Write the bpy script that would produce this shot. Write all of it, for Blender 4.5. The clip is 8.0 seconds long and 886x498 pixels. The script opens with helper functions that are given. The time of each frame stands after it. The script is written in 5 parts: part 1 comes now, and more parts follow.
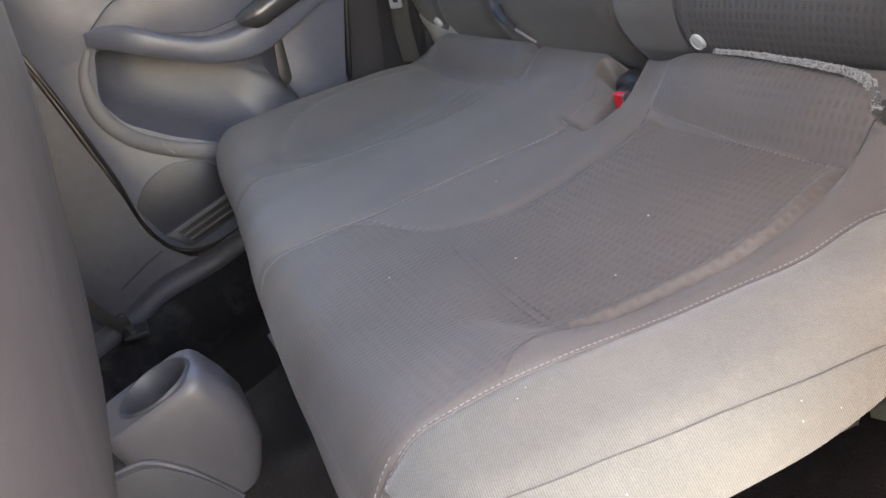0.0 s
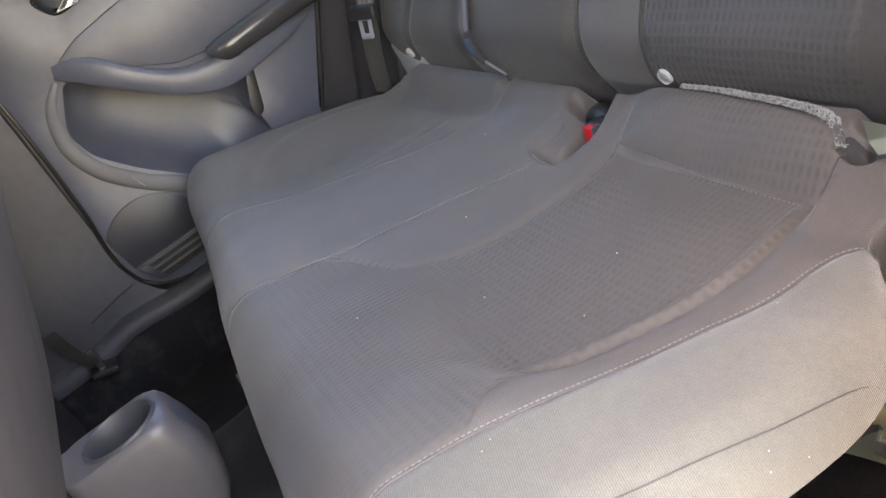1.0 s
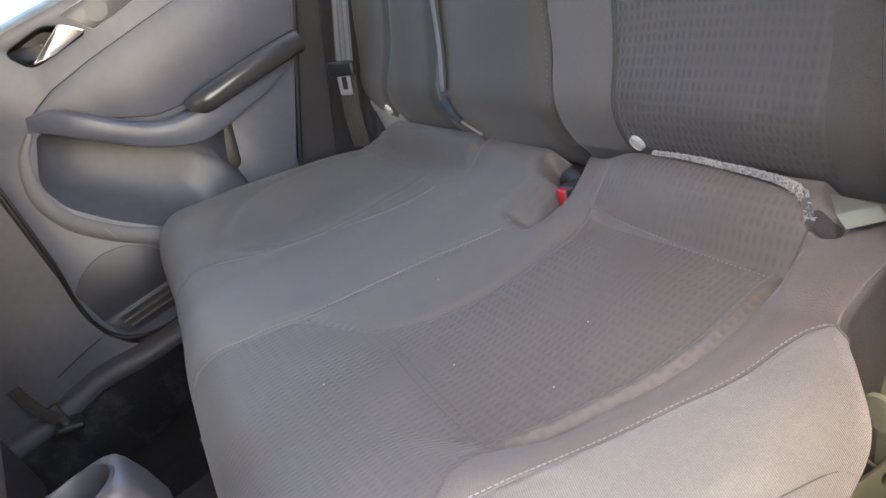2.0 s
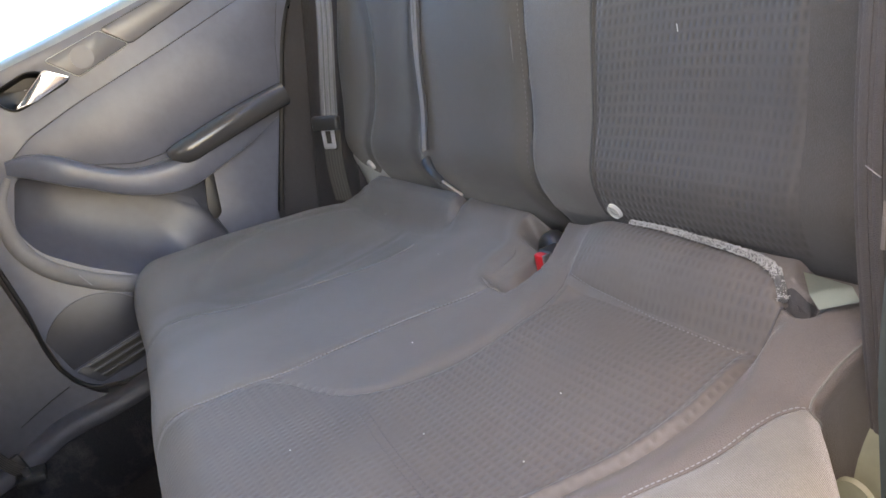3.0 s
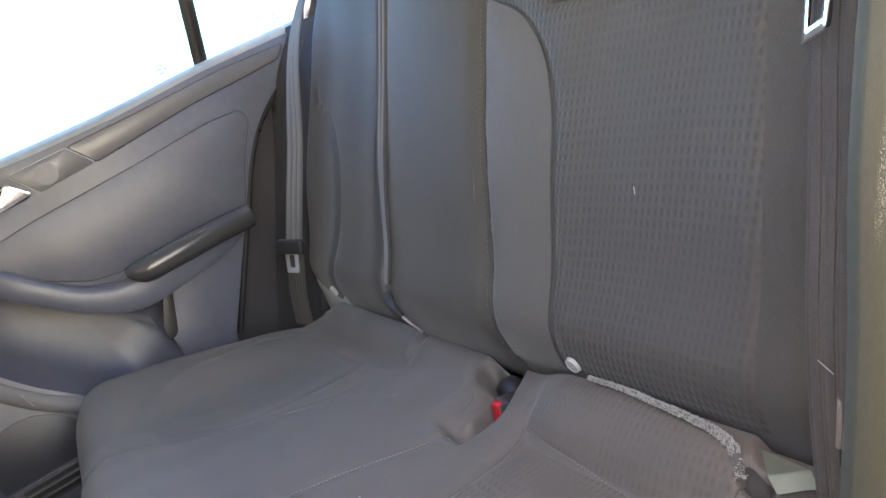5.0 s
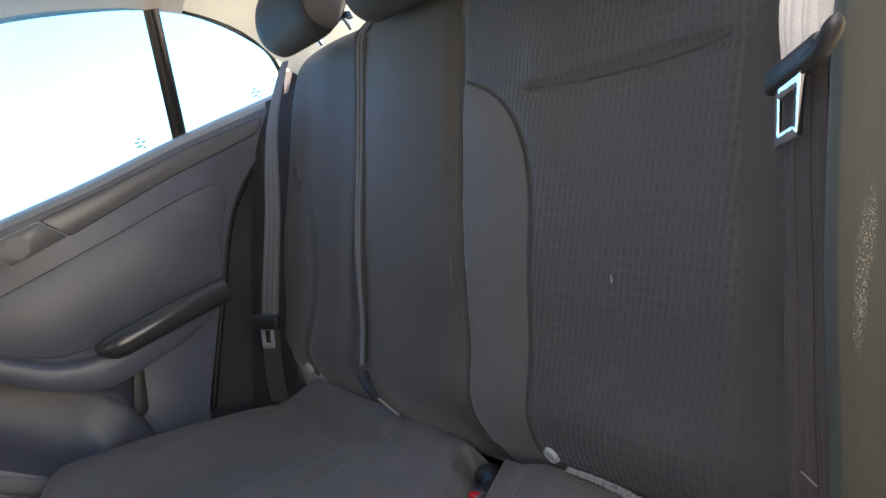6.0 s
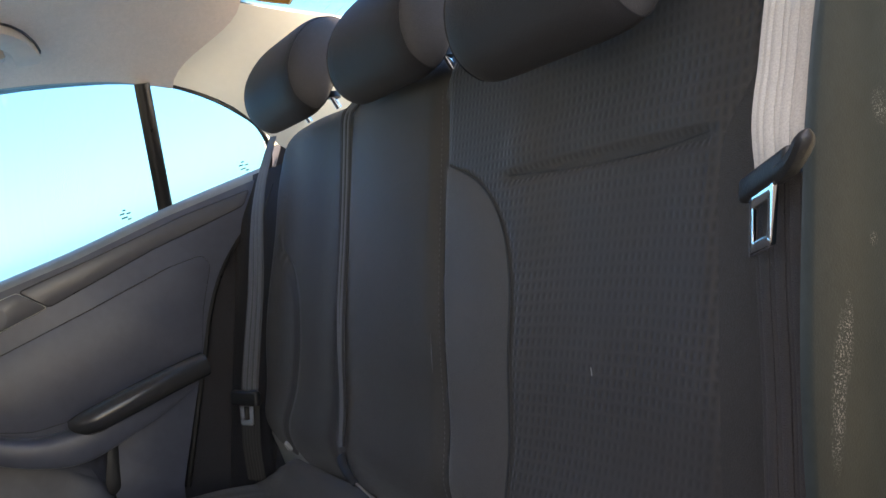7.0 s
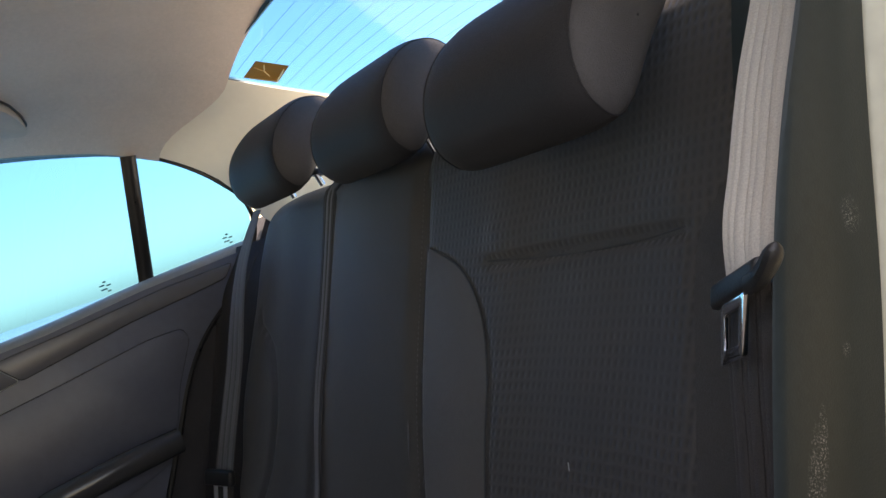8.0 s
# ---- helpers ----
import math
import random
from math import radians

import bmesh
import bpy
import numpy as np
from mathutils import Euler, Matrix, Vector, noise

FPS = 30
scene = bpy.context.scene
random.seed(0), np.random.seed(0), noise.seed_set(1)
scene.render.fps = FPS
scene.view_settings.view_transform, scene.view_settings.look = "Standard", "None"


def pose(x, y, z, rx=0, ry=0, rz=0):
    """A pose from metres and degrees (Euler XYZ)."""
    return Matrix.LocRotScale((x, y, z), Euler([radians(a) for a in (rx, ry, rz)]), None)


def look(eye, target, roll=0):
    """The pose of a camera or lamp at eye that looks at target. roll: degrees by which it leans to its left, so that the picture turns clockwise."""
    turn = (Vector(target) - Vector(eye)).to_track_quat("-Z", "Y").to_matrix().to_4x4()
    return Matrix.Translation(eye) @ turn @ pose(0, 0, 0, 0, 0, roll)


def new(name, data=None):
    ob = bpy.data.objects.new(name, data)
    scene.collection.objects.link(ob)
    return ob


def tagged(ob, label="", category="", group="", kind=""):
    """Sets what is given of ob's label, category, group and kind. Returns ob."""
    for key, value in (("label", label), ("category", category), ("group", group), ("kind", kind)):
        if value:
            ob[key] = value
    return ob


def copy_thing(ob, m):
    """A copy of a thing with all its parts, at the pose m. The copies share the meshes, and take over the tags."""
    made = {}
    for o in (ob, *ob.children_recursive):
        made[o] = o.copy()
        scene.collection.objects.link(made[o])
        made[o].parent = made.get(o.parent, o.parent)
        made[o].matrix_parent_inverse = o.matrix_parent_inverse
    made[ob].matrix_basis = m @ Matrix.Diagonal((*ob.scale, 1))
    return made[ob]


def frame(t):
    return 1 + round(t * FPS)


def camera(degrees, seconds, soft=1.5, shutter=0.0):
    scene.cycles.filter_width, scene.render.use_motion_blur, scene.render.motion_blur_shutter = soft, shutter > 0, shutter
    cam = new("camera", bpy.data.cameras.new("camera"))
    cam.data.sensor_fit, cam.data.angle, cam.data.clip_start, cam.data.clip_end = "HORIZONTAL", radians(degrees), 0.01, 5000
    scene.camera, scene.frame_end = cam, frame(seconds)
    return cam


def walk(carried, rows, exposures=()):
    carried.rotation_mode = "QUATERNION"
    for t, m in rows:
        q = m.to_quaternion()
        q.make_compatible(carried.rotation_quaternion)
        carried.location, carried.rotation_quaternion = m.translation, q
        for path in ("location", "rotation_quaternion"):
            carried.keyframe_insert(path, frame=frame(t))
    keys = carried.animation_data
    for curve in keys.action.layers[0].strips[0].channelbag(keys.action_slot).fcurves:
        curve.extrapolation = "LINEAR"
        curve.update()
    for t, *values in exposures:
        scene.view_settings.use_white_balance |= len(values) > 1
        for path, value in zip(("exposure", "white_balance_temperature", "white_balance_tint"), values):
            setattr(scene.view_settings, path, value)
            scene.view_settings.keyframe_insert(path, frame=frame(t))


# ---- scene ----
cam = camera(58.5, 8.0)
PATH = [
    (0, (-0.948, 0.537, 0.716), (0.777, 0.169, -0.226), -31.6),
    (0.5, (-0.944, 0.526, 0.716), (0.78, 0.12, -0.212), -31.7),
    (1, (-0.94, 0.514, 0.719), (0.779, 0.077, -0.205), -31.2),
    (1.5, (-0.936, 0.502, 0.722), (0.787, 0.015, -0.169), -30.4),
    (3, (-0.928, 0.472, 0.731), (0.803, -0.167, -0.041), -26.3),
    (3.5, (-0.927, 0.462, 0.739), (0.808, -0.222, 0.015), -25.3),
    (4, (-0.925, 0.45, 0.746), (0.808, -0.282, 0.068), -24.3),
    (4.5, (-0.92, 0.437, 0.753), (0.813, -0.338, 0.125), -23.3),
    (6, (-0.904, 0.398, 0.779), (0.811, -0.524, 0.324), -21.7),
    (6.5, (-0.902, 0.386, 0.788), (0.806, -0.583, 0.405), -21.2),
    (7, (-0.903, 0.374, 0.795), (0.798, -0.63, 0.48), -20.4),
    (7.5, (-0.904, 0.361, 0.804), (0.782, -0.687, 0.561), -20.0),
    (8, (-0.905, 0.351, 0.811), (0.77, -0.729, 0.64), -19.3),
]
walk(cam, [(t, look(eye, target, roll)) for t, eye, target, roll in PATH],
     [(0.0, 4.55, 12000, 22), (1.5, 4.68, 12000, 22), (3.5, 4.75, 12100, 22), (4.5, 4.75, 11900, 22), (6.0, 3.45, 10900, 22), (7.0, 2.9, 10500, 22), (7.5, 2.68, 10700, 22), (8.0, 2.26, 10800, 22)])

# ---- light ----
world = bpy.data.worlds.new("sky")
scene.world = world
world.use_nodes = True
wn, wl = world.node_tree.nodes, world.node_tree.links
sky = wn.new("ShaderNodeTexSky")
sky.sky_type, sky.sun_disc = "NISHITA", False
sky.sun_elevation, sky.sun_rotation = radians(84.9), radians(0)
sky.air_density, sky.dust_density, sky.ozone_density = 1.0, 0.9, 0.7
wl.new(sky.outputs["Color"], wn["Background"].inputs["Color"])
wn["Background"].inputs["Strength"].default_value = 0.15
sun = new("sun", bpy.data.lights.new("sun", "SUN"))
sun.data.energy, sun.data.angle, sun.data.color = 2.4, radians(6), (1.0, 0.97, 0.93)
sun.matrix_world = look((0.0, 0.45, 5.0), (0, 0, 0))

# ---- materials ----


def nodes_of(name, rough=0.6, metal=0.0):
    m = bpy.data.materials.new(name)
    m.use_nodes = True
    b = m.node_tree.nodes["Principled BSDF"]
    b.inputs["Roughness"].default_value = rough
    b.inputs["Metallic"].default_value = metal
    return m, m.node_tree.nodes, m.node_tree.links, b


def put(nodes, kind, **values):
    n = nodes.new(kind)
    for k, v in values.items():
        n.inputs[k.replace("_", " ")].default_value = v
    return n


def math_node(nt, op, a, b=None):
    n = nt.nodes.new("ShaderNodeMath")
    n.operation = op
    for i, v in enumerate((a, b)):
        if v is None:
            continue
        if isinstance(v, (int, float)):
            n.inputs[i].default_value = v
        else:
            nt.links.new(v, n.inputs[i])
    return n.outputs[0]


def mottled(nt, colour, spread, big, small):
    """A colour that varies at two scales round the one given."""
    tc = nt.nodes.new("ShaderNodeTexCoord").outputs["Object"]
    one = put(nt.nodes, "ShaderNodeTexNoise", Scale=big, Detail=3.0)
    two = put(nt.nodes, "ShaderNodeTexNoise", Scale=small, Detail=2.0)
    for n in (one, two):
        nt.links.new(tc, n.inputs["Vector"])
    s = math_node(nt, "ADD", math_node(nt, "MULTIPLY", one.outputs["Fac"], 0.6), math_node(nt, "MULTIPLY", two.outputs["Fac"], 0.4))
    ramp = nt.nodes.new("ShaderNodeValToRGB")
    ramp.color_ramp.elements[0].position, ramp.color_ramp.elements[1].position = 0.3, 0.7
    ramp.color_ramp.elements[0].color = (*[c * (1 - spread) for c in colour], 1)
    ramp.color_ramp.elements[1].color = (*[c * (1 + spread) for c in colour], 1)
    nt.links.new(s, ramp.inputs["Fac"])
    return ramp.outputs["Color"], tc


def bumped(nt, b, height, strength, dist):
    bump = put(nt.nodes, "ShaderNodeBump", Strength=strength, Distance=dist)
    nt.links.new(height, bump.inputs["Height"])
    nt.links.new(bump.outputs["Normal"], b.inputs["Normal"])


def plastic(name, colour, rough, grain=900.0, strength=0.25, spread=0.12, wear_by=0.1):
    m, n, l, b = nodes_of(name, rough)
    col, tc = mottled(m.node_tree, colour, spread, 6.0, 60.0)
    l.new(col, b.inputs["Base Color"])
    v = put(n, "ShaderNodeTexNoise", Scale=grain, Detail=2.0)
    l.new(tc, v.inputs["Vector"])
    bumped(m.node_tree, b, v.outputs["Fac"], strength, 0.001)
    wear = put(n, "ShaderNodeTexNoise", Scale=14.0, Detail=5.0)
    l.new(tc, wear.inputs["Vector"])
    mr = put(n, "ShaderNodeMapRange", To_Min=max(0.05, rough - wear_by), To_Max=min(1.0, rough + wear_by * 1.2))
    l.new(wear.outputs["Fac"], mr.inputs["Value"])
    l.new(mr.outputs["Result"], b.inputs["Roughness"])
    return m


def cloth(name, colour, weave="plain", axes=("X", "Y"), pitch=0.010, sheen=0.35, strength=0.5, lint=0.0, nap=0.4, gloss=0.35, depth=0.2, spread=0.09, rough=0.60, worn_by=0.0, smooth_shade_from=None):
    """Woven seat cloth. weave: plain, twill (fine ribs) or waffle (rows of small raised cells). smooth_shade_from: span
    where the weave wears smooth and the shade painted on the rear fades out.
    """
    m, n, l, b = nodes_of(name, 0.92 if weave == "twill" else 0.58 if weave == "waffle" else rough)
    nt = m.node_tree
    b.inputs["Specular IOR Level"].default_value = 0.2 if weave == "twill" else 0.35 if weave == "waffle" else gloss
    b.inputs["Sheen Weight"].default_value = sheen
    b.inputs["Sheen Roughness"].default_value = nap
    col, tc = mottled(nt, colour, spread, 7.0, 130.0)
    sep = n.new("ShaderNodeSeparateXYZ")
    l.new(tc, sep.inputs[0])
    u, v = sep.outputs[axes[0]], sep.outputs[axes[1]]
    fine = put(n, "ShaderNodeTexNoise", Scale=900.0, Detail=2.0)
    l.new(tc, fine.inputs["Vector"])
    height = fine.outputs["Fac"]
    if smooth_shade_from:
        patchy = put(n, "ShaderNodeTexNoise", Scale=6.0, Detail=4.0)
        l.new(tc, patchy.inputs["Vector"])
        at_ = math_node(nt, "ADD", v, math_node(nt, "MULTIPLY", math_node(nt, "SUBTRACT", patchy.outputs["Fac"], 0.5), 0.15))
        fresh_shaded = math_node(nt, "MULTIPLY", math_node(nt, "SUBTRACT", smooth_shade_from[1], at_), 1 / (smooth_shade_from[1] - smooth_shade_from[0]))
        fresh_shaded = math_node(nt, "MINIMUM", math_node(nt, "MAXIMUM", fresh_shaded, 0.0), 1.0)
    if weave == "twill":
        w = math_node(nt, "SINE", math_node(nt, "MULTIPLY", math_node(nt, "ADD", u, math_node(nt, "MULTIPLY", v, 0.36)), 2 * math.pi / pitch))
        height = math_node(nt, "ADD", math_node(nt, "MULTIPLY", w, 0.5), height)
        shade = math_node(nt, "ADD", math_node(nt, "ADD", math_node(nt, "MULTIPLY", w, 0.13), math_node(nt, "MULTIPLY", fine.outputs["Fac"], 0.5)), 0.72)
    elif weave == "waffle":
        a = math_node(nt, "SINE", math_node(nt, "MULTIPLY", v, 2 * math.pi / (1.24 * pitch)))
        slant = math_node(nt, "ADD", u, math_node(nt, "MULTIPLY", v, 0.12))
        c = math_node(nt, "SINE", math_node(nt, "MULTIPLY", slant, 2 * math.pi / pitch))
        soft = [math_node(nt, "POWER", math_node(nt, "ADD", math_node(nt, "MULTIPLY", w, 0.5), 0.5), k) for w, k in ((a, 0.8), (c, 1.0))]
        dent = math_node(nt, "MULTIPLY", soft[0], soft[1])
        cell = math_node(nt, "SUBTRACT", 0.32, dent)
        worn = put(n, "ShaderNodeTexNoise", Scale=9.0, Detail=2.0)
        l.new(tc, worn.inputs["Vector"])
        wear = math_node(nt, "MINIMUM", math_node(nt, "MAXIMUM", math_node(nt, "SUBTRACT", math_node(nt, "MULTIPLY", worn.outputs["Fac"], 3.0 + worn_by), 0.75 + worn_by * 0.5), 0.5 - 0.4 * min(1.0, worn_by)), 1.0)
        cell = math_node(nt, "MULTIPLY", cell, wear)
        if smooth_shade_from:
            cell = math_node(nt, "MULTIPLY", cell, math_node(nt, "MAXIMUM", fresh_shaded, 0.14))
        height = math_node(nt, "ADD", math_node(nt, "MULTIPLY", cell, 1.6), math_node(nt, "MULTIPLY", height, 0.3))
        shade = math_node(nt, "ADD", math_node(nt, "MULTIPLY", cell, depth), 1.0 + depth * 0.13)
    else:
        shade = math_node(nt, "ADD", math_node(nt, "MULTIPLY", height, 0.6), 0.70)
    # painted shade: the cloth's colour is darker at the rear of the cushion
    if smooth_shade_from:
        shade = math_node(nt, "MULTIPLY", shade, math_node(nt, "SUBTRACT", 1.14, math_node(nt, "MULTIPLY", fresh_shaded, 0.28)))
    if lint:
        dots = put(n, "ShaderNodeTexVoronoi", Scale=85.0)
        l.new(tc, dots.inputs["Vector"])
        spot = math_node(nt, "LESS_THAN", dots.outputs["Distance"], lint)
        gate = put(n, "ShaderNodeTexNoise", Scale=23.0)
        l.new(tc, gate.inputs["Vector"])
        spot = math_node(nt, "MULTIPLY", spot, math_node(nt, "GREATER_THAN", gate.outputs["Fac"], 0.56))
        shade = math_node(nt, "ADD", shade, math_node(nt, "MULTIPLY", spot, 2.2))
    mul = n.new("ShaderNodeVectorMath")
    mul.operation = "SCALE"
    l.new(col, mul.inputs[0])
    l.new(shade, mul.inputs["Scale"])
    l.new(mul.outputs[0], b.inputs["Base Color"])
    bumped(nt, b, height, strength, 0.0015)
    return m


def carpet(name, colour, dust=0.0):
    """Rough pile or rubber; dust: how pale the patches of dust on it are."""
    m, n, l, b = nodes_of(name, 1.0)
    nt = m.node_tree
    col, tc = mottled(nt, colour, 0.5, 5.0, 260.0)
    f = put(n, "ShaderNodeTexNoise", Scale=420.0, Detail=4.0)
    l.new(tc, f.inputs["Vector"])
    if dust:
        patch = put(n, "ShaderNodeTexNoise", Scale=13.0, Detail=6.0, Roughness=0.65)
        l.new(tc, patch.inputs["Vector"])
        much = math_node(nt, "MAXIMUM", math_node(nt, "MULTIPLY", math_node(nt, "SUBTRACT", patch.outputs["Fac"], 0.53), 5.0), 0.0)
        much = math_node(nt, "MINIMUM", math_node(nt, "MULTIPLY", much, f.outputs["Fac"]), 0.7)
        mix = n.new("ShaderNodeMix")
        mix.data_type = "RGBA"
        l.new(much, mix.inputs[0])
        l.new(col, mix.inputs[6])
        mix.inputs[7].default_value = (dust, dust * 0.97, dust, 1)
        col = mix.outputs[2]
    l.new(col, b.inputs["Base Color"])
    bumped(nt, b, f.outputs["Fac"], 0.9, 0.004)
    return m


def metal(name, colour, rough):
    m, n, l, b = nodes_of(name, rough, 1.0)
    b.inputs["Base Color"].default_value = (*colour, 1)
    f = put(n, "ShaderNodeTexNoise", Scale=300.0, Detail=3.0)
    l.new(n.new("ShaderNodeTexCoord").outputs["Object"], f.inputs["Vector"])
    bumped(m.node_tree, b, f.outputs["Fac"], 0.05, 0.001)
    return m


def scuffed(name, colour, rough, marks):
    """Grained vinyl with pale scratches round the places (y, z, half length y, half length z, lean) given."""
    m, n, l, b = nodes_of(name, rough)
    b.inputs["Specular IOR Level"].default_value = 0.16
    nt = m.node_tree
    col, tc = mottled(nt, colour, 0.15, 9.0, 140.0)
    sep = n.new("ShaderNodeSeparateXYZ")
    l.new(tc, sep.inputs[0])
    total = None
    for y, z, hy, hz, lean in marks:
        dy = math_node(nt, "SUBTRACT", sep.outputs["Y"], y)
        dz = math_node(nt, "SUBTRACT", sep.outputs["Z"], z)
        dy = math_node(nt, "ADD", dy, math_node(nt, "MULTIPLY", dz, lean))
        q = math_node(nt, "ADD", math_node(nt, "POWER", math_node(nt, "DIVIDE", dy, hy), 2.0), math_node(nt, "POWER", math_node(nt, "DIVIDE", dz, hz), 2.0))
        q = math_node(nt, "MAXIMUM", math_node(nt, "SUBTRACT", 1.0, q), 0.0)
        total = q if total is None else math_node(nt, "MAXIMUM", total, q)
    speck = put(n, "ShaderNodeTexNoise", Scale=900.0, Detail=4.0, Roughness=0.75)
    l.new(tc, speck.inputs["Vector"])
    hitv = math_node(nt, "MULTIPLY", math_node(nt, "MULTIPLY", total, math_node(nt, "GREATER_THAN", speck.outputs["Fac"], 0.57)), 1.2)
    hitv = math_node(nt, "MINIMUM", math_node(nt, "MULTIPLY", hitv, speck.outputs["Fac"]), 1.0)
    mix = n.new("ShaderNodeMix")
    mix.data_type = "RGBA"
    l.new(hitv, mix.inputs[0])
    l.new(col, mix.inputs[6])
    mix.inputs[7].default_value = (0.42, 0.43, 0.42, 1)
    l.new(mix.outputs[2], b.inputs["Base Color"])
    g = put(n, "ShaderNodeTexNoise", Scale=700.0, Detail=3.0)
    l.new(tc, g.inputs["Vector"])
    bumped(nt, b, g.outputs["Fac"], 0.16, 0.001)
    return m


def window_glass(name, tint):
    m, n, l, b = nodes_of(name, 0.02)
    tr = n.new("ShaderNodeBsdfTransparent")
    tr.inputs["Color"].default_value = (*tint, 1)
    gl = n.new("ShaderNodeBsdfGlossy")
    gl.inputs["Roughness"].default_value = 0.02
    mix = n.new("ShaderNodeMixShader")
    mix.inputs[0].default_value = 0.05
    l.new(tr.outputs[0], mix.inputs[1])
    l.new(gl.outputs[0], mix.inputs[2])
    l.new(mix.outputs[0], n["Material Output"].inputs["Surface"])
    return m


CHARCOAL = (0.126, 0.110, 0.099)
SEAT = cloth("seat_cloth", CHARCOAL, "plain", sheen=0.14, lint=0.03, smooth_shade_from=(0.04, 0.22), nap=0.4, gloss=0.40, rough=0.5)
# the cushion's cloth again, its colour lowered for the shade on the backrest
SEAT_SHADED = cloth("seat_cloth_shaded", (0.063, 0.058, 0.053), "plain", sheen=0.19, nap=0.4, gloss=0.26, rough=0.55)
DARK_CLOTH = cloth("dark_bolster_cloth", (0.046, 0.044, 0.048), "plain", sheen=0.05, gloss=0.10)
PAD_SIDE = cloth("restraint_side_cloth", (0.056, 0.054, 0.058), "plain", sheen=0.04)
PAD_CLOTH = cloth("restraint_cloth", (0.026, 0.026, 0.030), "plain", sheen=0.03, gloss=0.25)
PALE = cloth("panel_cloth", (0.098, 0.090, 0.083), "plain", sheen=0.20, nap=0.4, gloss=0.26, rough=0.55)
TWILL = cloth("side_cloth", (0.143, 0.142, 0.128), "twill", ("Y", "X"), 0.0016, 0.40, 0.35, lint=0.05)
WAFFLE_SEAT = cloth("waffle_cloth_seat", (0.110, 0.096, 0.086), "waffle", ("X", "Y"), 0.0086, 0.14, 0.33, depth=0.20, nap=0.4, worn_by=1.3, smooth_shade_from=(0.08, 0.32))
# same waffle cloth as the cushion's, darkened in colour for shade
WAFFLE_SHADED = cloth("waffle_cloth_shaded", (0.060, 0.055, 0.051), "waffle", ("X", "Z"), 0.0086, 0.16, 0.42, depth=0.42, nap=0.4)
CREASE_THREAD = cloth("crease_thread", (0.19, 0.185, 0.178), "plain", sheen=0.1)
THREAD = cloth("thread", (0.235, 0.24, 0.25), "plain", sheen=0.2)
PALE_THREAD = cloth("pale_seam_thread", (0.215, 0.216, 0.223), "plain", sheen=0.1)
GREY_THREAD = cloth("grey_thread", (0.070, 0.066, 0.065), "plain", sheen=0.1)
DARK_THREAD = cloth("dark_thread", (0.035, 0.034, 0.034), "plain", sheen=0.1)
FELT = cloth("grey_felt", (0.09, 0.09, 0.085), "plain", sheen=0.2, strength=1.0)
FIBRE = cloth("felt_fibre", (0.32, 0.32, 0.30), "plain", sheen=0.1)
WEB = cloth("belt_webbing", (0.11, 0.105, 0.104), "plain", sheen=0.1)
WEB_RIB = cloth("belt_rib_webbing", (0.165, 0.160, 0.158), "plain", sheen=0.1)
WEB_LOW = cloth("lower_belt_webbing", (0.048, 0.042, 0.039), "plain", sheen=0.1)
# upper part of the near belt, paled for the light that falls on it
WEB_LIT = cloth("near_belt_webbing_lit", (0.45, 0.42, 0.375), "plain", sheen=0.2, spread=0.02, strength=0.12)
DOOR = plastic("door_plastic", (0.096, 0.106, 0.137), 0.31, wear_by=0.06)
DOOR_DARK = plastic("door_lower_plastic", (0.045, 0.047, 0.058), 0.36)
DOOR_SOFT = plastic("door_insert_vinyl", (0.088, 0.096, 0.124), 0.36, 500.0, 0.2, wear_by=0.06)
DOOR_TRIM = plastic("door_trim_satin", (0.115, 0.116, 0.128), 0.26, 1400.0, 0.08, 0.05, 0.015)
RIM = plastic("pocket_rim_plastic", (0.15, 0.15, 0.16), 0.52)
GLOSS = plastic("armrest_gloss_vinyl", (0.045, 0.045, 0.048), 0.18, 1600.0, 0.05, 0.05, 0.02)
BLACK = plastic("black_plastic", (0.018, 0.018, 0.019), 0.4)
RUBBER = plastic("black_rubber", (0.012, 0.012, 0.013), 0.3, 1500.0, 0.1)
SILL = plastic("sill_plastic", (0.060, 0.060, 0.072), 0.48, spread=0.2, wear_by=0.10)
CONSOLE = plastic("console_plastic", (0.092, 0.088, 0.098), 0.32, 1000.0, 0.12)
CUP = plastic("cup_liner", (0.055, 0.056, 0.064), 0.4)
FRONT = plastic("front_seat_vinyl", (0.033, 0.030, 0.036), 0.55, 700.0, 0.1)
ROOF = cloth("headliner_cloth", (0.68, 0.58, 0.52), "plain", sheen=0.3, strength=0.25)
CREAM = plastic("pillar_plastic", (0.82, 0.81, 0.73), 0.55, spread=0.03)
PRIMER = plastic("pale_body_paint", (0.60, 0.61, 0.49), 0.42, 400.0, 0.1, 0.18)
# pale body paint again, darkened for the shade low beside the seat
ARCH_SHADED = plastic("body_paint_shaded", (0.24, 0.25, 0.18), 0.45, 400.0, 0.1, 0.18)
HANDLE = plastic("handle_plastic", (0.58, 0.49, 0.43), 0.5)
STEEL = metal("steel", (0.62, 0.62, 0.64), 0.28)
CHROME = metal("chrome", (0.85, 0.85, 0.87), 0.08)
PLATE = metal("satin_plate", (0.90, 0.90, 0.92), 0.48)
ZINC = metal("zinc_plate", (0.70, 0.70, 0.60), 0.38)
RED = plastic("red_plastic", (0.62, 0.012, 0.02), 0.28)
BUTTON = plastic("pale_grey_cap", (0.46, 0.46, 0.43), 0.4)
INK = plastic("grey_print", (0.28, 0.29, 0.28), 0.5)
CARPET = carpet("floor_carpet", (0.015, 0.015, 0.018), 0.11)
TUNNEL = carpet("tunnel_carpet", (0.017, 0.0135, 0.014), 0.05)
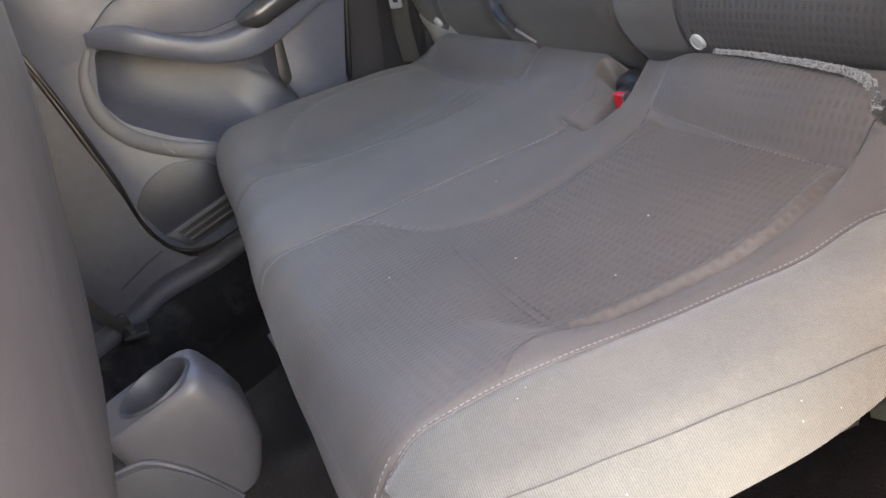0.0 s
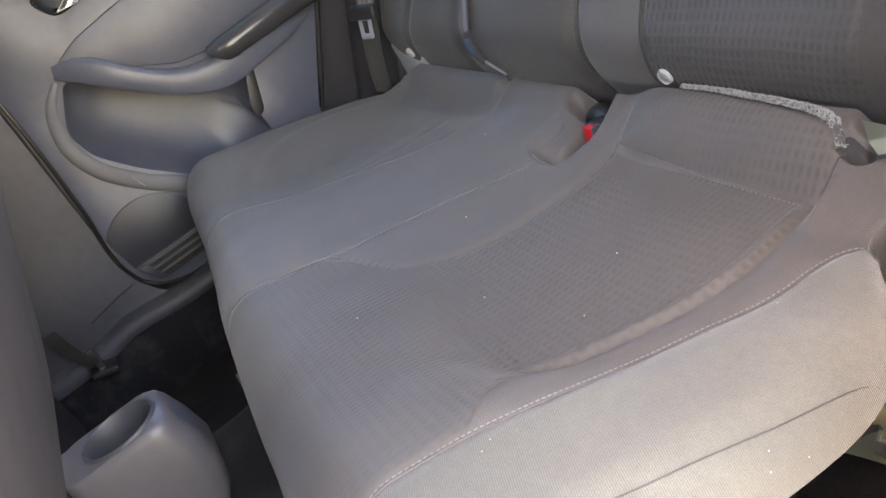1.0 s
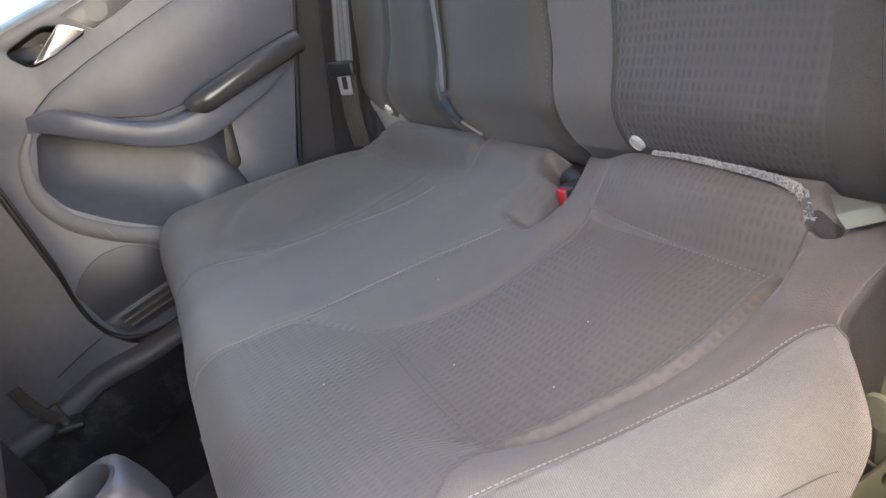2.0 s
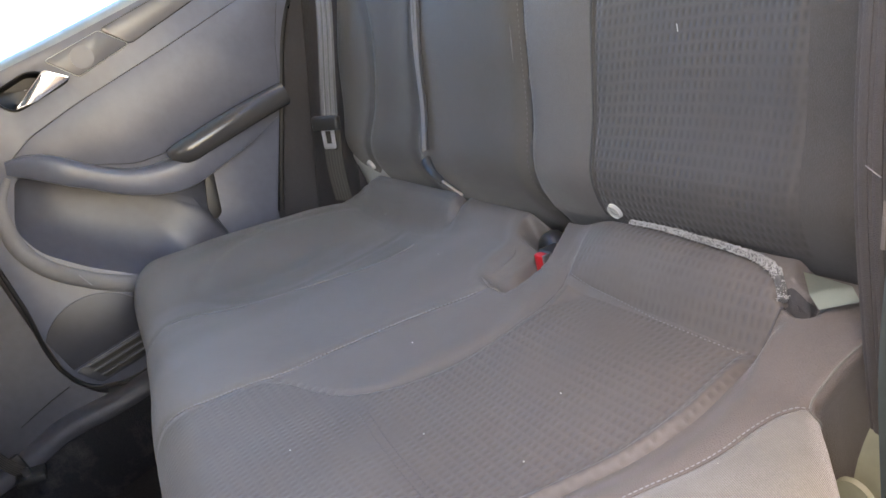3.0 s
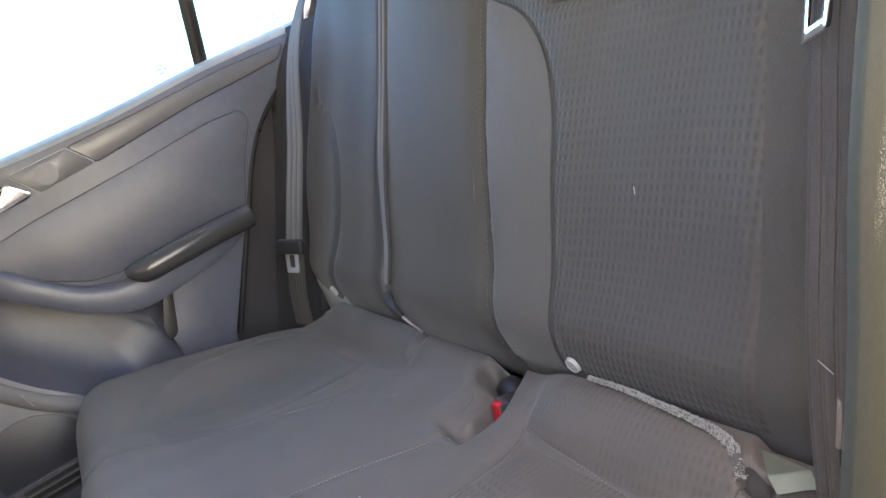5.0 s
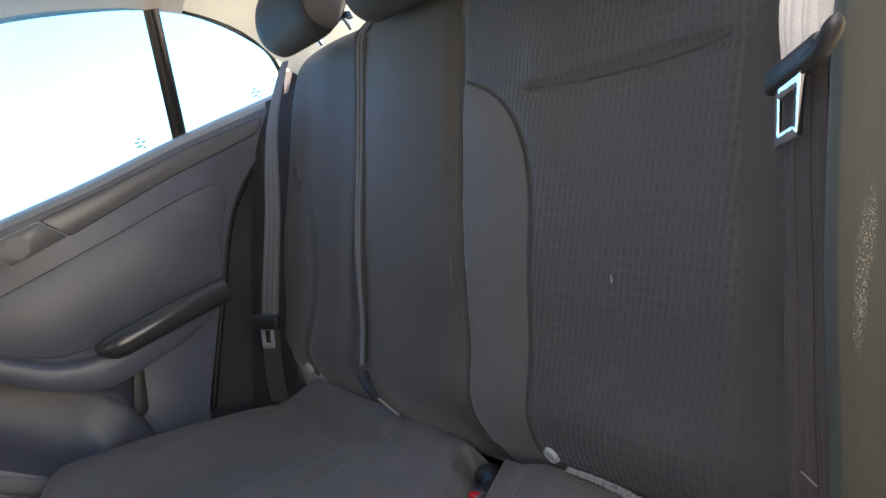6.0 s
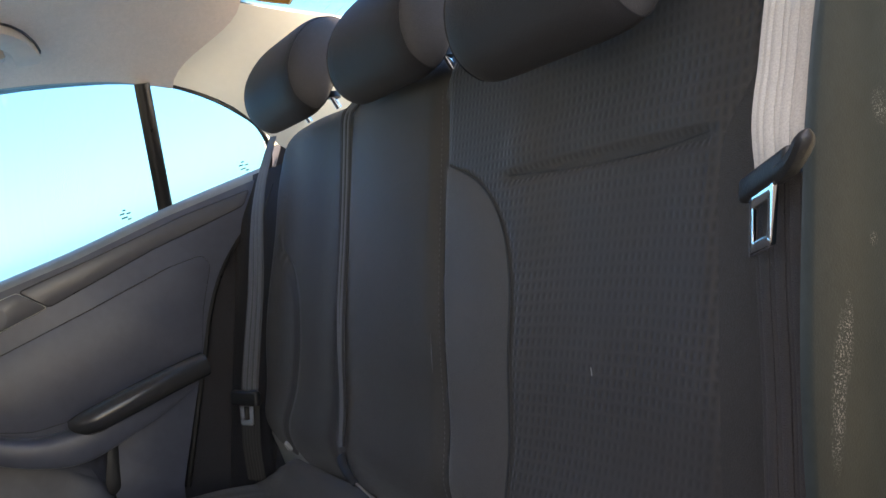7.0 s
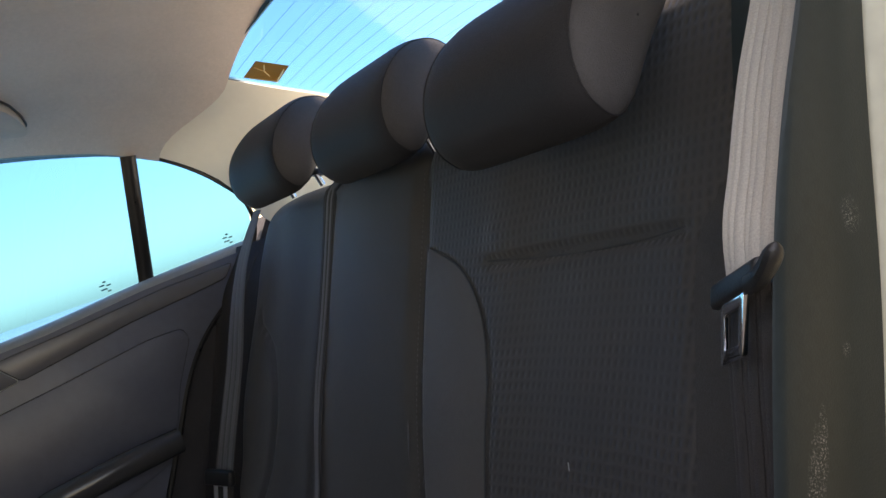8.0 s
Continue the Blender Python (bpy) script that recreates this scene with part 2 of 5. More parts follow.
MATS = carpet("rubber_mat", (0.012, 0.012, 0.013), 0.10)
GLASS = window_glass("window_glass", (0.29, 0.60, 0.82))
CLEAR = window_glass("windscreen_glass", (0.86, 0.93, 0.92))
GOLD = metal("gold_foil", (0.42, 0.25, 0.07), 0.35)
GOLD_LINE = metal("pale_foil", (0.80, 0.70, 0.45), 0.3)
# pale colour of the door's top edge stands for reflected sky
DOOR_TOP_SHEEN = plastic("door_top_sky_sheen", (0.26, 0.285, 0.29), 0.34)
PAINT = plastic("car_paint", (0.30, 0.31, 0.33), 0.25, 1500.0, 0.03)
CONCRETE = carpet("pale_concrete", (0.40, 0.40, 0.38))
BOUNCE_STRIP = carpet("bounce_strip", (0.25, 0.305, 0.345))
ETCH = plastic("pale_etching", (0.16, 0.30, 0.34), 0.7)
LINE = plastic("heater_wire", (0.22, 0.24, 0.25), 0.5)
SIDE_VINYL = scuffed("side_bolster_vinyl", (0.025, 0.036, 0.038), 0.36, [
    (0.010, 0.575, 0.009, 0.045, 0.55), (-0.104, 0.709, 0.012, 0.013, 0.0), (-0.012, 0.600, 0.006, 0.025, 0.5),
    (-0.06, 0.640, 0.005, 0.005, 0.0)])

# ---- building helpers ----
BASE = {}


def thing(name, base, label, category, group="", kind=""):
    ob = new(name)
    ob.empty_display_size = 0.05
    ob.location = base
    BASE[ob.name] = Vector(base)
    return tagged(ob, label, category, group, kind)


def part(name, bm, material, parent, label=""):
    """Links a bmesh, built in world places, as one mesh object under a thing or a part."""
    base = BASE[parent.name]
    for v in bm.verts:
        v.co -= base
    me = bpy.data.meshes.new(name)
    bm.to_mesh(me)
    bm.free()
    for p in me.polygons:
        p.use_smooth = True
    me.set_sharp_from_angle(angle=radians(38))
    me.materials.append(material)
    ob = new(name, me)
    ob.parent = parent
    BASE[ob.name] = base
    return tagged(ob, label)


def structure(name, bm, material, label, category):
    me = bpy.data.meshes.new(name)
    bm.to_mesh(me)
    bm.free()
    for p in me.polygons:
        p.use_smooth = True
    me.set_sharp_from_angle(angle=radians(38))
    me.materials.append(material)
    ob = new(name, me)
    BASE[ob.name] = Vector((0, 0, 0))
    return tagged(ob, label, category, "", "structure")


def raw(verts, faces):
    me = bpy.data.meshes.new("raw")
    me.from_pydata([tuple(v) for v in verts], [], faces)
    bm = bmesh.new()
    bm.from_mesh(me)
    bpy.data.meshes.remove(me)
    bmesh.ops.recalc_face_normals(bm, faces=bm.faces)
    return bm


def curve(x, pts):
    """A smooth curve through (x, value) pairs, held flat outside them."""
    xs = np.array([p[0] for p in pts], float)
    ys = np.array([p[1] for p in pts], float)
    m = np.gradient(ys, xs)
    x = np.clip(x, xs[0], xs[-1])
    i = np.clip(np.searchsorted(xs, x, side="right") - 1, 0, len(xs) - 2)
    h = xs[i + 1] - xs[i]
    t = (x - xs[i]) / h
    return ((2 * t**3 - 3 * t**2 + 1) * ys[i] + (t**3 - 2 * t**2 + t) * h * m[i] + (-2 * t**3 + 3 * t**2) * ys[i + 1] + (t**3 - t**2) * h * m[i + 1])


def step(x, a, b):
    t = np.clip((x - a) / (b - a), 0, 1)
    return t * t * (3 - 2 * t)


def roll_off(d, r):
    """How far a rounded edge of radius r has dropped at the distance d from the edge."""
    d = np.clip(d, 0, r)
    return r - np.sqrt(np.maximum(r * r - (r - d) ** 2, 0))


def sheet(P, closed=False):
    """A bmesh from an array of places, rows by columns by 3."""
    nu, nv = P.shape[:2]
    faces = []
    for i in range(nu - 1):
        for j in range(nv - 1 if not closed else nv):
            k = (j + 1) % nv
            faces.append((i * nv + j, i * nv + k, (i + 1) * nv + k, (i + 1) * nv + j))
    return raw(P.reshape(-1, 3), faces)


def spaced(n, ends=2.2):
    """n numbers from 0 to 1, denser towards both ends."""
    t = np.linspace(-1, 1, n)
    s = np.tanh(t * ends) / np.tanh(ends)
    return (0.5 * s + 0.5) * 0.75 + (0.5 * t + 0.5) * 0.25


def smooth_line(pts, n=40):
    """A smooth line of n places through the given ones."""
    p = np.array(pts, float)
    d = np.r_[0, np.cumsum(np.linalg.norm(np.diff(p, axis=0), axis=1))]
    t = np.linspace(0, d[-1], n)
    return np.stack([curve(t, list(zip(d, p[:, k]))) for k in range(p.shape[1])], axis=1)


def tube(line, r, sides=8, squash=1.0, normal=None):
    """A tube along a line, with closed ends; squash flattens it along normal."""
    L = np.array(line, float)
    n = len(L)
    tan = np.gradient(L, axis=0)
    tan /= np.linalg.norm(tan, axis=1)[:, None] + 1e-12
    ref = np.array(normal if normal is not None else (0.31, 0.22, 0.92), float)
    a = ref - tan * (tan @ ref)[:, None]
    a /= np.linalg.norm(a, axis=1)[:, None] + 1e-12
    b = np.cross(tan, a)
    rr = np.broadcast_to(np.array(r, float), (n,))
    ang = np.arange(sides) * 2 * np.pi / sides
    P = L[:, None] + rr[:, None, None] * (squash * np.cos(ang)[None, :, None] * a[:, None] + np.sin(ang)[None, :, None] * b[:, None])
    verts = list(P.reshape(-1, 3))
    faces = [(i * sides + j, i * sides + (j + 1) % sides, (i + 1) * sides + (j + 1) % sides, (i + 1) * sides + j) for i in range(n - 1) for j in range(sides)]
    faces += [tuple(range(sides))[::-1], tuple((n - 1) * sides + j for j in range(sides))]
    return raw(verts, faces)


def joined(bms):
    out = bmesh.new()
    for b in bms:
        me = bpy.data.meshes.new("join")
        b.to_mesh(me)
        b.free()
        out.from_mesh(me)
        bpy.data.meshes.remove(me)
    return out


def block(lo, hi, bevel=0.0, turn=None, segments=2):
    """A box from lo to hi with bevelled edges; turn: a matrix about its middle."""
    lo, hi = Vector(lo), Vector(hi)
    bm = bmesh.new()
    bmesh.ops.create_cube(bm, size=1.0)
    for v in bm.verts:
        v.co = Vector([v.co[k] * (hi[k] - lo[k]) for k in range(3)])
    if bevel:
        bmesh.ops.bevel(bm, geom=bm.edges[:], offset=bevel, segments=segments, affect="EDGES", profile=0.5)
    for v in bm.verts:
        v.co = (turn @ v.co if turn else v.co) + (lo + hi) / 2
    return bm


def rounded(pts, r, n=5):
    """A closed outline with its corners rounded by about r."""
    out = []
    P = [np.array(p, float) for p in pts]
    for i, p in enumerate(P):
        a, b = P[i - 1], P[(i + 1) % len(P)]
        da, db = np.linalg.norm(a - p), np.linalg.norm(b - p)
        s = min(r, da * 0.45, db * 0.45)
        p0, p1 = p + (a - p) / da * s, p + (b - p) / db * s
        for t in np.linspace(0, 1, n):
            out.append((1 - t) ** 2 * p0 + 2 * t * (1 - t) * p + t * t * p1)
    return out


def plate(outline, inner, outer, holes=(), bevel=0.0, lean=None):
    """A slab over an outline in (y, z), from x = inner to x = outer, with holes through it. lean: x as a function of z, added to both."""
    bm = bmesh.new()
    edges = []
    for loop in (outline, *holes):
        vs = [bm.verts.new((inner, p[0], p[1])) for p in loop]
        edges += [bm.edges.new((vs[i], vs[(i + 1) % len(vs)])) for i in range(len(vs))]
    bmesh.ops.triangle_fill(bm, use_beauty=True, use_dissolve=False, edges=edges)
    ext = bmesh.ops.extrude_face_region(bm, geom=bm.faces[:] + bm.edges[:] + bm.verts[:])
    moved = [g for g in ext["geom"] if isinstance(g, bmesh.types.BMVert)]
    for v in moved:
        v.co.x = outer
    bmesh.ops.recalc_face_normals(bm, faces=bm.faces)
    if bevel:
        rim = [e for e in bm.edges if len(e.link_faces) == 2 and e.calc_face_angle(0) > 1.2]
        bmesh.ops.bevel(bm, geom=rim, offset=bevel, segments=2, affect="EDGES", profile=0.5, clamp_overlap=True)
    if lean:
        for v in bm.verts:
            v.co.x += lean(v.co.z)
    return bm


def strap(line, across, width=0.047, ribs=3, thick=0.0016):
    """A belt along a line of places; across: its width's direction at each place. Raised ribs run along it."""
    L = np.array(line, float)
    A = np.broadcast_to(np.array(across, float), L.shape).copy()
    tan = np.gradient(L, axis=0)
    tan /= np.linalg.norm(tan, axis=1)[:, None]
    A -= tan * (A * tan).sum(1)[:, None]
    A /= np.linalg.norm(A, axis=1)[:, None]
    N = np.cross(tan, A)
    s = np.linspace(-0.5, 0.5, 8 * ribs + 1)
    h = thick * (0.4 + 1.0 * np.cos(s * ribs * 2 * np.pi) ** 2 * (np.abs(s) < 0.46))
    ring_s = np.r_[s, s[::-1]]
    ring_h = np.r_[h, -h[::-1] * 0.6]
    P = L[:, None] + (ring_s[None, :, None] * width) * A[:, None] + ring_h[None, :, None] * N[:, None]
    bm = sheet(P, closed=True)
    return bm


def belt(parent, line, across, width, material, rib_material, label, ribs=3):
    """A belt of webbing whose raised lengthwise ribs are parts of it."""
    web = part("webbing", strap(line, across, width), material, parent, label)
    L = np.array(line, float)
    A = np.broadcast_to(np.array(across, float), L.shape).copy()
    tan = np.gradient(L, axis=0)
    tan /= np.linalg.norm(tan, axis=1)[:, None]
    A -= tan * (A * tan).sum(1)[:, None]
    A /= np.linalg.norm(A, axis=1)[:, None]
    N = np.cross(tan, A)
    N *= np.sign(N[:, 1].mean())
    for k in range(ribs):
        off = (k - (ribs - 1) / 2) * 0.30 * width
        part("rib", tube(L + A * off + N * 0.0012, 0.10 * width, 10, 0.22, tuple(N[len(N) // 2])), rib_material, web)
    return web


def dashes(line, length, gap, r):
    """Short stitches along a line of places."""
    L = np.array(line, float)
    d = np.r_[0, np.cumsum(np.linalg.norm(np.diff(L, axis=0), axis=1))]
    out, s = [], 0.0
    while s + length < d[-1]:
        t = np.linspace(s, s + length, 4)
        q = np.stack([np.interp(t, d, L[:, k]) for k in range(3)], axis=1)
        out.append(tube(q, r * np.array([0.55, 1, 1, 0.55]), 6))
        s += length + gap
    return joined(out)


# ---- ground and car shell ----
bm = bmesh.new()
bmesh.ops.create_grid(bm, x_segments=40, y_segments=40, size=600)
for v in bm.verts:
    v.co.z = -0.42
structure("ground", bm, CONCRETE, "flat pale concrete ground round the yard", "ground")
# unseen strip under the car, added and coloured to tune bounced light
structure("road", block((-9.0, -9.0, -0.44), (1.3, 9.0, -0.415), 0.002), BOUNCE_STRIP, "unseen bluish grey ground strip, added to tune the bounced light", "road")

# unseen plain low wall behind the rear wheel, added to block light
structure("wall_block_rear", block((-6.0, -1.9, -0.42), (-0.95, -1.7, 0.80), 0.02), plastic("dark_block_wall", (0.045, 0.045, 0.045), 0.9, 60.0, 0.4), "plain dark low wall, unseen, added to block light", "wall")

# second unseen wall, added to cut low light through the near doorway
structure("wall_block_side", block((-2.7, -1.7, -0.42), (-2.5, 4.5, 0.22), 0.02), plastic("green_grey_block_wall", (0.15, 0.16, 0.14), 0.9, 60.0, 0.4), "plain green-grey low wall, unseen, added to cut low light", "wall")

# floor: far footwell, raised tunnel and near footwell in one sheet
xs = np.linspace(-0.72, 0.74, 60)
ys = np.linspace(-0.36, 1.7, 46)
X, Y = np.meshgrid(xs, ys, indexing="ij")
Z = -0.045 + 0.145 * (step(X, -0.24, -0.13) - step(X, 0.13, 0.24)) + 0.006 * np.sin(X * 31 + Y * 17) * np.sin(Y * 23)
floor_bm = sheet(np.stack([X, Y, Z], axis=2))
bmesh.ops.solidify(floor_bm, geom=floor_bm.faces[:], thickness=0.03)
structure("floor", floor_bm, TUNNEL, "brownish black carpet over the floor and tunnel", "floor")


def roof_edge(y):
    return curve(y, [(-0.24, 0.945), (-0.22, 0.957), (-0.104, 1.027), (-0.028, 1.056), (0.067, 1.078), (0.157, 1.093), (0.4, 1.105), (1.0, 1.09), (1.7, 0.98)])


def roof_z(x, y):
    e = roof_edge(y)
    top = curve(y, [(-0.3, 1.125), (-0.21, 1.150), (0.2, 1.185), (0.8, 1.185), (1.7, 1.02)])
    return e + (top - e) * (1 - np.abs(x / 0.68) ** 3.2)


# headliner, cut back at the corners where the pillar trim begins
us = np.linspace(-1, 1, 61)
vs = np.linspace(0, 1, 50)
U, V = np.meshgrid(us, vs, indexing="ij")
X = 0.68 * U
back = -0.21 + 0.10 * step(np.abs(X), 0.46, 0.68)
Y = back + (1.05 - back) * V ** 1.2
bm = sheet(np.stack([X, Y, roof_z(X, Y)], axis=2))
bmesh.ops.solidify(bm, geom=bm.faces[:], thickness=-0.02)
structure("ceiling", bm, ROOF, "warm grey cloth headliner with crowned edges", "headliner")

# outer roof skin over it
U, V = np.meshgrid(np.linspace(-1, 1, 25), np.linspace(0, 1, 25), indexing="ij")
X, Y = np.where(U > 0, 0.735, 0.69) * U, -0.235 + 1.36 * V
bm = sheet(np.stack([X, Y, roof_z(np.clip(X, -0.68, 0.68) * 0.97, np.maximum(Y, 0.03)) + 0.05 - 0.02 * np.abs(U) ** 4], axis=2))
bmesh.ops.solidify(bm, geom=bm.faces[:], thickness=0.012)
structure("roof_skin", bm, PAINT, "grey painted outer skin of the car roof", "car roof")


def lean_x(z):
    """How far the side glass leans in above the sill."""
    return -0.28 * max(0.0, z - 0.80)


def pillar(side, name):
    top = smooth_line([(0.50, -0.150, 1.160), (0.50, -0.205, 1.132), (0.495, -0.30, 1.088), (0.482, -0.40, 1.044), (0.465, -0.75, 0.890)], 26)
    low = smooth_line([(0.684, -0.060, 1.062), (0.684, -0.110, 1.038), (0.700, -0.220, 0.962), (0.725, -0.305, 0.845), (0.74, -0.75, 0.80)], 26)
    t = np.linspace(0, 1, 14)[None, :, None]
    bulge = np.sin(np.linspace(0, np.pi, 14))[None, :, None] * np.array([0.018, 0, 0.018])
    P = top[:, None] * (1 - t) + low[:, None] * t + bulge
    P[..., 0] *= side
    bm = sheet(P)
    bmesh.ops.solidify(bm, geom=bm.faces[:], thickness=0.008 * side)
    structure(name, bm, CREAM, "cream plastic pillar trim beside the rear window", "pillar trim")


pillar(1, "trim_pillar_far")
pillar(-1, "trim_pillar_near")

# windscreen between the roof and the dashboard
U, V = np.meshgrid(np.linspace(-1, 1, 20), np.linspace(0, 1, 10), indexing="ij")
bm = sheet(np.stack([0.64 * U, 1.06 + 0.62 * V, roof_z(0.6 * U, 1.05 + 0 * V) + 0.01 - 0.42 * V], axis=2))
bmesh.ops.solidify(bm, geom=bm.faces[:], thickness=0.005)
structure("window_front", bm, CLEAR, "sloping windscreen at the front of the cabin", "window").visible_shadow = False

# parcel shelf behind the backrest and the closed tail below it
structure("trim_shelf", block((-0.68, -0.80, 0.815), (0.68, -0.325, 0.840), 0.006), CREAM, "pale grey parcel shelf behind the rear seat", "parcel shelf")
structure("wall_tail", block((-0.72, -0.36, -0.05), (0.72, -0.34, 0.814), 0.0), BLACK, "black panel behind the rear backrest", "bulkhead")

# rear window: a sloping pane with heater wires and a foil sticker
rear = thing("window_rear", (0, -0.5, 0.86), "sloping rear window with fine heater wires and a gold foil sticker", "window", kind="structure")


def rear_pane(x, s, lift=0.0):
    """A place on the rear pane: s from 0 at its top to 1 at its foot."""
    return (x, -0.205 - 0.545 * s, 1.155 - 0.265 * s - 0.025 * (1 - s) * (x / 0.5) ** 2 + lift)


P = np.array([[rear_pane(x, s) for s in np.linspace(0, 1, 12)] for x in np.linspace(-0.52, 0.52, 24)])
bm = sheet(P)
bmesh.ops.solidify(bm, geom=bm.faces[:], thickness=0.004)
pane = part("pane", bm, GLASS, rear, "clear tinted glass")
pane.visible_shadow = False
for k in range(22):
    s = 0.06 + 0.041 * k
    part("heater_wire", tube([rear_pane(x, s, -0.004) for x in np.linspace(-0.49, 0.49, 16)], 0.0003, 4), LINE, rear)
for side in (-1, 1):
    part("border", tube([rear_pane(side * 0.502, s, -0.006) for s in np.linspace(0, 1, 14)], 0.007, 6, 0.3, (0, 0.4, 0.9)), RUBBER, rear, "black printed border")
part("border", tube([rear_pane(x, 0.01, -0.004) for x in np.linspace(-0.5, 0.5, 20)], 0.006, 6, 0.3, (0, 0.4, 0.9)), RUBBER, rear, "black printed border")
q = [rear_pane(x, s, -0.0065) for x, s in ((0.479, 0.086), (0.400, 0.083), (0.388, 0.180), (0.467, 0.192))]
bm = bmesh.new()
bm.faces.new([bm.verts.new(p) for p in q])
bmesh.ops.solidify(bm, geom=bm.faces[:], thickness=0.0012)
stick = part("sticker", bm, GOLD, rear, "brown and gold foil sticker")
for a, b2 in (((0.425, 0.090), (0.430, 0.125)), ((0.430, 0.125), (0.405, 0.11)), ((0.430, 0.125), (0.445, 0.15)), ((0.405, 0.172), (0.465, 0.184)), ((0.472, 0.10), (0.462, 0.18))):
    part("crack", tube([rear_pane(*a, -0.0085), rear_pane(*b2, -0.0085)], 0.0011, 5), GOLD_LINE, stick, "pale crease in the foil")

# ---- far door ----
DX = 0.70
door = thing("door_far", (0.72, 0.25, 0.12), "closed dark grey plastic rear car door with armrest and map pocket", "car door", kind="structure")
pocket = rounded([(0.552, 0.603), (0.604, 0.520), (0.592, 0.462), (0.535, 0.392), (0.455, 0.318), (0.36, 0.250), (0.275, 0.30), (0.283, 0.355), (0.244, 0.430), (0.31, 0.447), (0.40, 0.485), (0.49, 0.552)], 0.02)
handle_hole = rounded([(0.515, 0.742), (0.430, 0.752), (0.372, 0.708), (0.490, 0.698)], 0.018)
outline = rounded([(0.655, 0.770), (0.660, 0.600), (0.682, 0.240), (0.655, 0.185), (0.590, 0.158), (0.40, 0.150), (0.20, 0.170), (0.165, 0.298), (0.036, 0.514), (-0.006, 0.586), (-0.055, 0.650), (-0.127, 0.710), (-0.235, 0.760), (-0.235, 0.806), (0.0, 0.796), (0.186, 0.778), (0.343, 0.772)], 0.012)
part("panel", plate(outline, DX, DX + 0.075, [pocket, handle_hole], 0.003), DOOR, door, "dark grey grained plastic")
# outer skin closes the door
part("outer_skin", plate([(0.72, 0.735), (0.72, 0.02), (0.10, 0.02), (-0.05, 0.50), (-0.26, 0.755)], DX + 0.080, DX + 0.10), PAINT, door, "grey painted steel")
# pocket: a scooped liner behind the opening, and a pale rim round its lower lip
loop = np.array(pocket)
mid = loop.mean(0)
rows = []
for k, (shrink, depth) in enumerate(((1.0, 0.0), (0.985, 0.018), (0.94, 0.040), (0.84, 0.056), (0.55, 0.066), (0.0, 0.068))):
    q = mid + np.array([-0.2, 1.0]) * depth * 0.75 + (loop - mid) * shrink
    rows.append(np.c_[np.full(len(q), DX + 0.004 + depth), q])
part("pocket_liner", sheet(np.array(rows), closed=True), DOOR_SOFT, door, "scooped map pocket")
lip = smooth_line([(0.562, 0.606), (0.595, 0.575), (0.613, 0.530), (0.617, 0.492), (0.602, 0.440), (0.553, 0.377), (0.469, 0.308), (0.40, 0.255), (0.34, 0.220)], 60)
part("pocket_rim", tube(np.c_[np.full(60, DX - 0.004), lip], np.r_[np.linspace(0.006, 0.0165, 14), np.full(46, 0.0165)], 14, 0.45, (1, 0, 0)), RIM, door, "pale grey moulded rim")
part("rim_mark", tube([(DX - 0.0118, 0.551, 0.364), (DX - 0.0118, 0.559, 0.392)], 0.0012, 5), THREAD, door, "pale scratch")
# handle recess with its lever
hl = np.array(handle_hole)
hm = hl.mean(0)
rows = [np.c_[np.full(len(hl), DX + d), hm + (hl - hm) * s] for s, d in ((1.0, 0.002), (0.95, 0.02), (0.7, 0.03), (0.05, 0.032))]
part("handle_recess", sheet(np.array(rows), closed=True), BLACK, door, "black recess")
part("handle_bezel", tube(np.c_[np.full(len(hl) + 1, DX - 0.001), np.r_[hl, hl[:1]]], 0.0022, 6), RUBBER, door)
lv = rounded([(0.408, 0.743), (0.374, 0.711), (0.445, 0.700), (0.486, 0.703)], 0.006)
bm = plate(lv, DX - 0.012, DX - 0.006, (), 0.002)
for v in bm.verts:
    v.co.x += 0.002 * step(v.co.y, 0.42, 0.486)
part("lever", bm, CHROME, door, "bright chrome pull lever")
# tweeter plate and the long satin trim behind it
tw = rounded([(0.397, 0.754), (0.289, 0.761), (0.254, 0.718), (0.361, 0.706)], 0.006)
tweeter = part("tweeter_plate", plate(tw, DX - 0.004, DX + 0.003, (), 0.001), DOOR_TRIM, door, "satin grey plate")
disc = [(0.338 + 0.0205 * math.cos(a), 0.733 + 0.0205 * math.sin(a)) for a in np.linspace(0, 2 * math.pi, 41)[:-1]]
bm = plate(disc, DX - 0.0046, DX - 0.0038)
part("tweeter_cover", bm, DOOR_SOFT, tweeter, "round tweeter cover")
trim = rounded([(0.285, 0.7615), (0.250, 0.7175), (0.042, 0.747), (-0.085, 0.757), (-0.158, 0.764), (-0.182, 0.789), (-0.037, 0.786), (0.144, 0.771)], 0.008)
part("belt_trim", plate(trim, DX - 0.004, DX + 0.003, (), 0.0012), DOOR_TRIM, door, "satin grey trim strip")
# rounded sill under the glass
ss = smooth_line([(0.67, 0.776), (0.343, 0.780), (0.186, 0.787), (0.0, 0.803), (-0.238, 0.815)], 40)
part("sill_roll", tube(np.c_[np.full(40, DX + 0.0255), ss - np.array([0, 0.010])], 0.020, 10, 1.0), DOOR_TOP_SHEEN, door, "rounded top edge, paled for the sky's reflection")
# soft insert above the armrest
ins = rounded([(0.545, 0.628), (0.50, 0.600), (0.43, 0.560), (0.36, 0.522), (0.30, 0.512), (0.20, 0.512), (0.036, 0.520), (0.0, 0.60), (-0.048, 0.677), (-0.040, 0.700), (0.028, 0.702), (0.186, 0.684), (0.401, 0.664), (0.49, 0.650)], 0.014)
